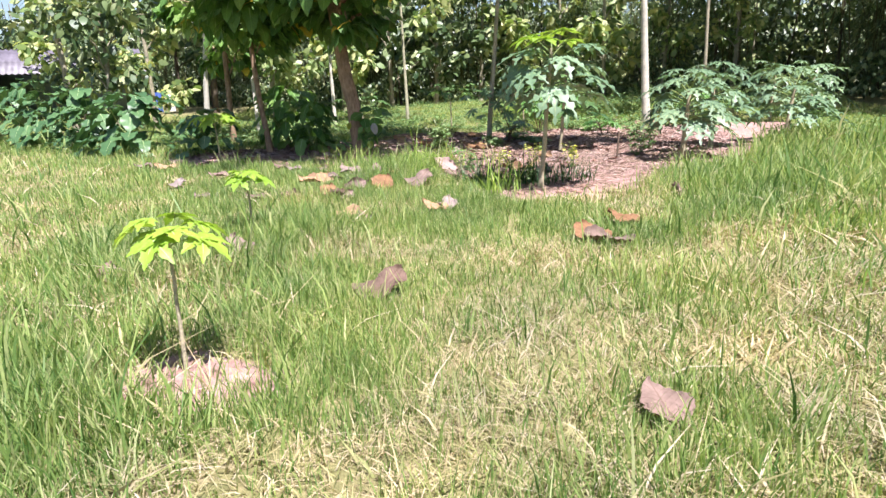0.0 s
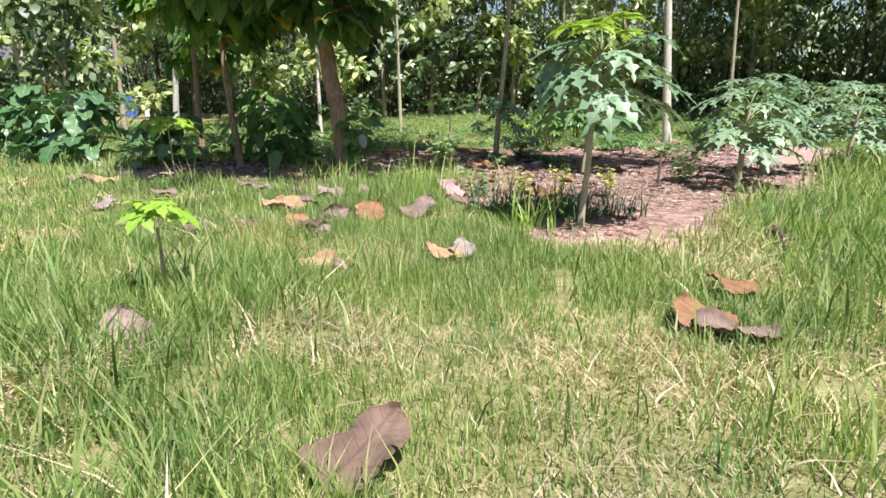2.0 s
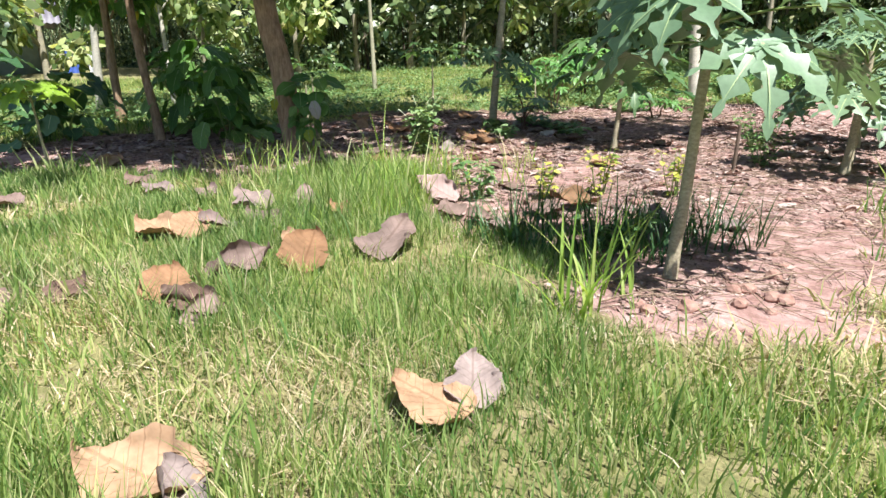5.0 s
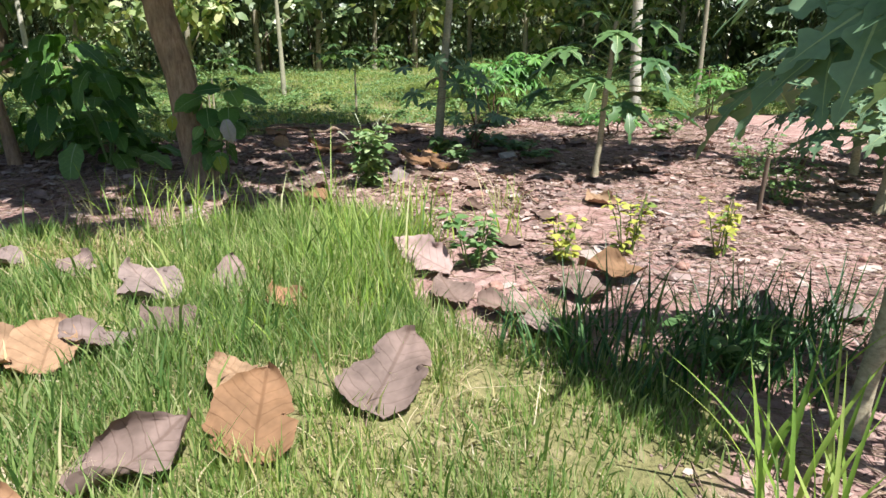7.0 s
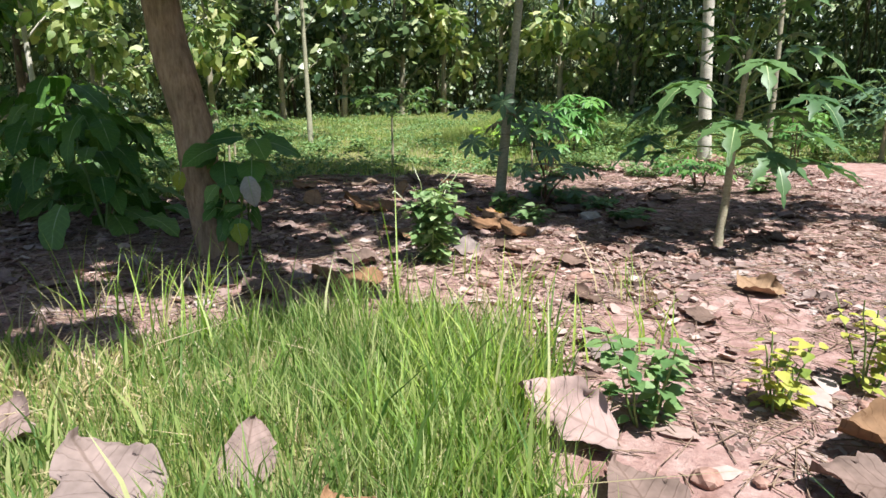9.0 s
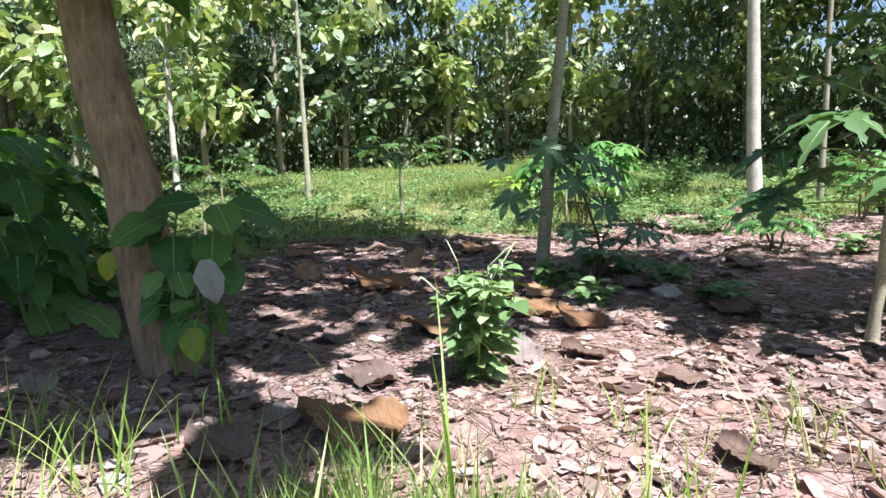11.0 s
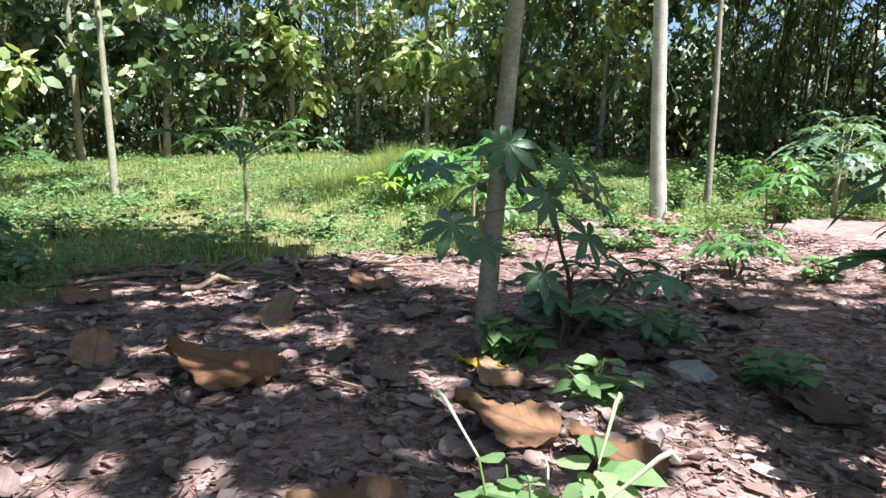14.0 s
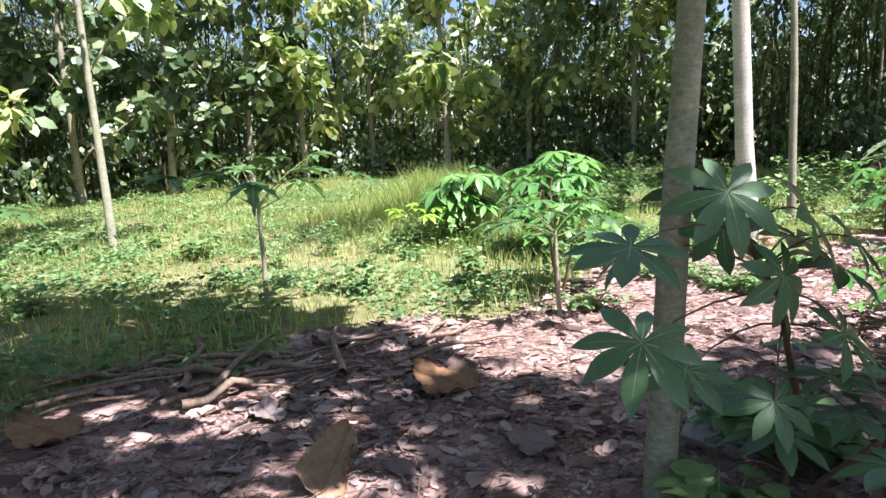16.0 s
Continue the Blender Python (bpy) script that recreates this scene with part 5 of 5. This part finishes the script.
lump("stone", 1.05, 16.35, 0.17, M_STONE, "rounded grey stone beside pale trunk", "stone", 1)
lump("stone", 1.5, 15.2, 0.13, M_STONE, "rounded grey stone among weeds", "stone", 2, 0.5)
lump("soil_clod", 4.0, 9.6, 0.06, M_CLOD, "reddish soil clod on bare patch", "clod", 3)
for i in range(60):
    x, y = (r1.uniform(2.1, 3.5), r1.uniform(8.2, 9.6)) if i < 20 else (r1.uniform(0.9, 4.8), r1.uniform(10.2, 15))
    lump("soil_clod", x, y, r1.uniform(0.02, 0.055), M_CLOD, "small reddish soil clod on bare ground", "clod", i + 5, 0.7)
# earth heaped round the whitish trunk
for i in range(9):
    a = i * 0.7
    lump("soil_clod", 4.74 + 0.26 * math.cos(a), 21.1 + 0.26 * math.sin(a), r1.uniform(0.09, 0.16), M_CLOD, "reddish earth clod heaped round whitish trunk", "clod", 77 + i, 0.7)

# ---- grass, herbs and litter ----


def blades(x, y, h, w, bend=0.5):
    """Grass blades: each a bent, tapering strip of three triangles."""
    n = len(x)
    a, b = rng.random(n) * 2 * np.pi, rng.random(n) * 2 * np.pi
    z = ground_z(x, y) - 0.005
    side = np.stack([np.cos(a), np.sin(a), 0 * a], 1)
    lean = np.stack([np.cos(b), np.sin(b), 0 * b], 1) * (bend * h * (0.3 + rng.random(n)))[:, None]
    root = np.stack([x, y, z], 1)
    up = np.stack([0 * h, 0 * h, h], 1)
    mid = root + up * 0.58 + lean * 0.35
    tip = root + up + lean
    V = np.stack([root - side * w[:, None] / 2, root + side * w[:, None] / 2, mid - side * w[:, None] * 0.4, mid + side * w[:, None] * 0.4, tip], 1)
    F = np.array([(0, 1, 3), (0, 3, 2), (2, 3, 4)])[None] + (np.arange(n) * 5)[:, None, None]
    return V.reshape(-1, 3), F.reshape(-1, 3)


def spread_over(count, x0, x1, y0, y1):
    return rng.uniform(x0, x1, count), rng.uniform(y0, y1, count)


# lawn: densest along the walk
x, y = spread_over(1500000, -14.0, 13.0, 0.3, 16.5)
away = np.abs(x - (3.1 - 0.28 * y)) * 0.8 + np.clip(y - 11, 0, 9) * 0.3
keep = rng.random(len(x)) < 0.05 + 0.95 * np.exp(-(away / 2.9) ** 2)
x, y, away = x[keep], y[keep], away[keep]
free = rng.random(len(x)) > bareness(x, y) * 1.02 + 0.01 + 0.8 * np.clip((value_noise(x, y, 0.33, 27) - 0.72) * 5, 0, 1)
x, y, away = x[free], y[free], away[free]
tuft = value_noise(x, y, 0.55, 21)
rough_patch = value_noise(x, y, 1.8, 22)
lush = np.clip((x - 3.6) / 1.6, 0, 1) * np.clip((y - 4) / 3, 0, 1) + np.exp(-((x - 0.25) ** 2 / 0.4 + (y - 10.6) ** 2 / 0.8)) * 0.6
lush += np.exp(-((x + 0.1) ** 2 / 1.3 + (y - 4.9) ** 2 / 2.2)) * 0.8 + np.exp(-((x - 0.9) ** 2 / 0.5 + (y - 2.4) ** 2 / 0.6)) * 0.6
lush += np.clip((y - 10.2) / 1.2, 0, 1) * 0.22
straw = np.exp(-((x - 1.9) ** 2 / 0.7 + (y - 4.9) ** 2 / 0.6)) + np.exp(-((x - 2.9) ** 2 / 0.7 + (y - 3.5) ** 2 / 0.9)) + np.exp(-((x - 2.0) ** 2 / 0.4 + (y - 1.9) ** 2 / 0.2))
straw = np.clip(straw, 0, 1) * (0.4 + 0.9 * value_noise(x, y, 0.3, 28))
h = (1 - 0.4 * np.clip(straw, 0, 1)) * (0.042 + 0.12 * tuft ** 1.6 + 0.05 * rough_patch + 0.16 * np.clip(lush, 0, 1.5)) * (0.55 + 0.9 * rng.random(len(x)))
w = (0.0056 + 0.0018 * np.clip(away, 0, 6)) * (0.7 + 0.7 * rng.random(len(x))) * (1 + 0.4 * np.clip(lush, 0, 1))
long = rng.random(len(x)) < 0.02
h, w = np.where(long, h * 1.8 + 0.05, h), np.where(long, w * 1.7, w)
for lx, ly, size, *_ in LAWN_LEAVES:
    h = np.where((np.abs(x - lx) < size) & (np.hypot(x - lx, y - ly) < 0.42 * size), h * 0.3, h)
dry = rng.random(len(x)) < np.clip(0.42 + 1.7 * (value_noise(x, y, 0.9, 23) - 0.45) - 0.5 * lush - 0.07 * np.clip(y - 3.2, 0, 6) + 0.06 * np.clip(x - 1, 0, 3) + 0.32 * straw, 0.06, 0.72)
stuff("lawn_grass", mesh_of("lawn_grass", *blades(x[~dry], y[~dry], h[~dry], w[~dry], 0.5), M_GRASS), "sunlit yellow-green lawn grass in uneven tufts", "grass")
stuff("dry_grass", mesh_of("dry_grass", *blades(x[dry], y[dry], h[dry] * 0.6, w[dry], 2.2), M_DRYGRASS), "straw-coloured dry grass among the lawn", "grass")

# the lawn's far corner, coarser
x, y = spread_over(30000, -30, -13.5, 4, 30)
stuff("corner_grass", mesh_of("corner_grass", *blades(x, y, 0.1 + 0.14 * rng.random(len(x)), 0.018 + 0.012 * rng.random(len(x)), 0.7), M_GRASS), "coarse green grass at the lawn's far corner", "grass")

# meadow behind the soil
x, y = spread_over(110000, -16, 13, 14.5, 37)
x, y = np.r_[x, rng.normal(1.9, 1.3, 12000)], np.r_[y, rng.normal(26.0, 1.8, 12000)]
tall = (0.45 + 0.75 * value_noise(x, y, 0.45, 29)) * np.exp(-(((x - 1.9) / 1.8) ** 2 + ((y - 26.0) / 3.0) ** 2))
free = (rng.random(len(x)) > bareness(x, y) * 1.05 + 0.005) & (y > 14.4 + 0.0 * x)
x, y, tall = x[free], y[free], tall[free]
h = (0.07 + 0.16 * value_noise(x, y, 1.2, 24) ** 2 + 0.72 * tall) * (0.5 + 0.9 * rng.random(len(x)))
w = (0.009 + 0.006 * rng.random(len(x))) * (1 + 0.5 * np.clip((y - 22) / 8, 0, 1))
stuff("meadow_grass", mesh_of("meadow_grass", *blades(x, y, h, w, 0.45), M_MEADOW), "bright tall meadow grass beyond the bare soil", "grass")
x, y = spread_over(150000, -12, 11, 14.6, 33)
free = (rng.random(len(x)) > bareness(x, y) * 1.05 + 0.005) & (value_noise(x, y, 0.8, 25) > 0.35)
x, y = x[free], y[free]
m = len(x)
z = ground_z(x, y) + 0.02 + 0.5 * rng.random(m) * value_noise(x, y, 0.6, 26) ** 2
V, F = scatter(*OVAL, np.stack([x, y, z], 1), frames_of(random_ways(m, 0.1, 0.5), np.tile([[0, 0, 1.0]], (m, 1)) + rng.normal(size=(m, 3)) * 0.3), 0.04 + 0.065 * rng.random(m) ** 2)
stuff("meadow_herbs", mesh_of("meadow_herbs", V, F, M_HERB), "low green herbs covering the meadow edge", "herbs")


def grass_clump(x, y, radius, count, h, width, mat, label, bend=0.9, seed=0):
    """A clump of long arching blades, each a strip of its own width."""
    ob = thing("grass_clump", x, y, label, "grass", kind="stuff")
    r0 = np.random.default_rng(seed)
    vs = []
    for i in range(count):
        a, b = r0.random() * 6.28, r0.random() * 6.28
        d = radius * r0.random() ** 0.5
        L = h * (0.5 + 0.7 * r0.random())
        V, F = blade(L, width * (0.7 + 0.6 * r0.random()), bend * r0.random(), 6, base=0.35, cup=-0.3)
        V = turned(V, b, radians(70 + 18 * r0.random()))
        vs.append((V + np.array([d * math.cos(a), d * math.sin(a), -0.01]), F))
    part("foliage", mesh_of("foliage", *join(*vs), mat, smooth=True), ob)
    return ob


# the first five clumps carry the papaya's shade in their colour
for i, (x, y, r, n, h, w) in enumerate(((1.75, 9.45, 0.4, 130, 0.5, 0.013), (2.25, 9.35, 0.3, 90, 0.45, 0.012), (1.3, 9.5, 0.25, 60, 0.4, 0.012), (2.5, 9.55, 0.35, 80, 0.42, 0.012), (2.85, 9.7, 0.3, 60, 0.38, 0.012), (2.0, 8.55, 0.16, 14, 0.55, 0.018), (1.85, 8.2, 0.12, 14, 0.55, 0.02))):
    grass_clump(x, y, r, n, h, w, M_SHADEGRASS if i < 5 else M_TALL, "arching grass clump coloured dark for papaya shade" if i < 5 else "long broad grass blades beside bare soil", 0.9, i)
for i, (x, y, r, n, h) in enumerate(((0.0, 11.3, 0.3, 40, 0.45), (-0.35, 11.7, 0.14, 12, 0.7), (0.2, 10.6, 0.42, 190, 0.38), (-0.5, 10.75, 0.3, 50, 0.24), (0.35, 10.95, 0.3, 110, 0.42), (0.3, 10.05, 0.34, 110, 0.27), (-0.2, 9.6, 0.35, 60, 0.2), (0.45, 11.7, 0.18, 22, 0.5), (-1.1, 11.5, 0.2, 24, 0.5), (-0.12, 11.55, 0.06, 6, 0.95), (1.2, 11.6, 0.2, 16, 0.42), (0.75, 11.35, 0.14, 14, 0.5), (-1.6, 12.2, 0.25, 20, 0.5), (-2.2, 12.5, 0.2, 16, 0.42))):
    grass_clump(x, y, r, n, h, 0.011, M_TALL, "tall bright grass clump at the lawn's edge", 0.6, 20 + i)
for i in range(22):
    grass_clump(r1.uniform(-2.6, 1.6), r1.uniform(11.5, 12.9), 0.16, 9, r1.uniform(0.25, 0.5), 0.009, M_TALL if i % 3 == 0 else M_DRYGRASS, "sparse dry and green grass stalks on the litter", 0.8, 130 + i)
for i, (x, y) in enumerate(((0.55, 2.9), (1.5, 3.3), (0.75, 2.3), (0.3, 3.3), (-0.4, 5.4), (0.1, 5.9), (-0.8, 5.0), (1.3, 2.2), (0.2, 4.2), (0.9, 3.6))):
    grass_clump(x, y, 0.22, 36, 0.3, 0.011, M_GRASS, "green grass clump round papaya sapling", 0.8, 40 + i)
for i in range(26):
    grass_clump(r1.uniform(3.9, 8.5), r1.uniform(6.5, 11.5), 0.3, 34, 0.36, 0.010, M_GRASS, "long green grass clump at lawn side", 0.6, 60 + i)

# leaf litter on the soil: scraps nobody could count
x, y = spread_over(230000, -6.5, 6.5, 8.2, 20.5)
keep = (rng.random(len(x)) < bareness(x, y) - 0.1) & (value_noise(x, y, 0.7, 31) + 0.5 * np.clip((y - 10.5) / 2.5, 0, 1) > 0.62)
x, y = x[keep], y[keep]
m = len(x)
size = 0.008 + 0.026 * rng.random(m) ** 2.6
tilt = rng.normal(size=(m, 3)) * np.array([0.26, 0.26, 0]) + np.array([0, 0, 1.0])
V, F = scatter(*SCRAP, np.stack([x, y, ground_z(x, y) + 0.002 + size * 0.06], 1), frames_of(random_ways(m, 0, 0.2), tilt), np.stack([size * (0.6 + 0.8 * rng.random(m)), size * (1.3 + 1.4 * rng.random(m)), size], 1))
stuff("leaf_litter", mesh_of("leaf_litter", V, F, M_LITTER), "brown and grey leaf litter on reddish soil", "leaf litter")
x, y = spread_over(900, -5, 5.5, 10.4, 19.5)
keep = rng.random(len(x)) < bareness(x, y) - 0.2
x, y = x[keep], y[keep]
m = len(x)
size = 0.06 + 0.11 * rng.random(m)
V, F = scatter(*OVAL, np.stack([x, y, ground_z(x, y) + 0.02], 1), frames_of(random_ways(m, 0, 0.15), np.array([0, 0, 1.0]) + rng.normal(size=(m, 3)) * 0.25), size * 1.2)
stuff("fallen_leaves", mesh_of("fallen_leaves", V, F, M_LITTER), "dry fallen leaves lying over the litter", "leaf litter")
# crumpled leaves, lifted at their rims, heaped in drifts
CURL = (np.array([(-0.3, -0.42, 0.16), (0, -0.55, 0.02), (0.28, -0.4, 0.2), (-0.42, 0, 0.22), (0, 0.02, 0), (0.4, 0.05, 0.14), (-0.26, 0.42, 0.2), (0.03, 0.6, 0.1), (0.3, 0.4, 0.26)], float),
        np.array([(0, 1, 4, 3), (1, 2, 5, 4), (3, 4, 7, 6), (4, 5, 8, 7)]))
x, y = spread_over(80000, -5.5, 6.0, 10.6, 20.0)
keep = (rng.random(len(x)) < bareness(x, y) - 0.15) & (value_noise(x, y, 0.5, 33) + 0.35 * rng.random(len(x)) > 0.66 + 0.3 * np.clip((x - 0.7) * 2, 0, 1) * np.clip(13.0 - y, 0, 1))
x, y = x[keep], y[keep]
m = len(x)
size = 0.016 + 0.085 * rng.random(m) ** 3.2
V, F = scatter(*CURL, np.stack([x, y, ground_z(x, y) + 0.004 + size * 0.12 * rng.random(m)], 1), frames_of(random_ways(m, 0, 0.25), np.array([0, 0, 1.0]) * np.where(rng.random(m) < 0.3, -1, 1)[:, None] + rng.normal(size=(m, 3)) * 0.38), np.stack([size * (0.6 + 0.6 * rng.random(m)), size * (0.9 + 0.6 * rng.random(m)), size], 1))
stuff("crumpled_leaves", mesh_of("crumpled_leaves", V, F, M_LITTER, smooth=True), "crumpled brown dead leaves heaped over the soil", "leaf litter")
# fine twigs
x, y = spread_over(15000, -4.5, 5, 8.3, 19)
keep = rng.random(len(x)) < bareness(x, y) - 0.15
x, y = x[keep], y[keep]
m = len(x)
T = np.array([(-0.02, -0.5, 0), (0.02, -0.5, 0), (0, -0.5, 0.03), (-0.015, 0.5, 0), (0.015, 0.5, 0), (0, 0.5, 0.022)], float)
TF = np.array([(0, 1, 4, 3), (1, 2, 5, 4), (2, 0, 3, 5)])
V, F = scatter(T, TF, np.stack([x, y, ground_z(x, y) + 0.012], 1), frames_of(random_ways(m, 0, 0.12), np.tile([[0, 0, 1.0]], (m, 1))), np.stack([0.1 + 0.1 * rng.random(m), 0.08 + 0.22 * rng.random(m), 0.1 + 0.1 * rng.random(m)], 1))
stuff("twig_litter", mesh_of("twig_litter", V, F, M_STICK), "fine dry twigs strewn over bare soil", "leaf litter")
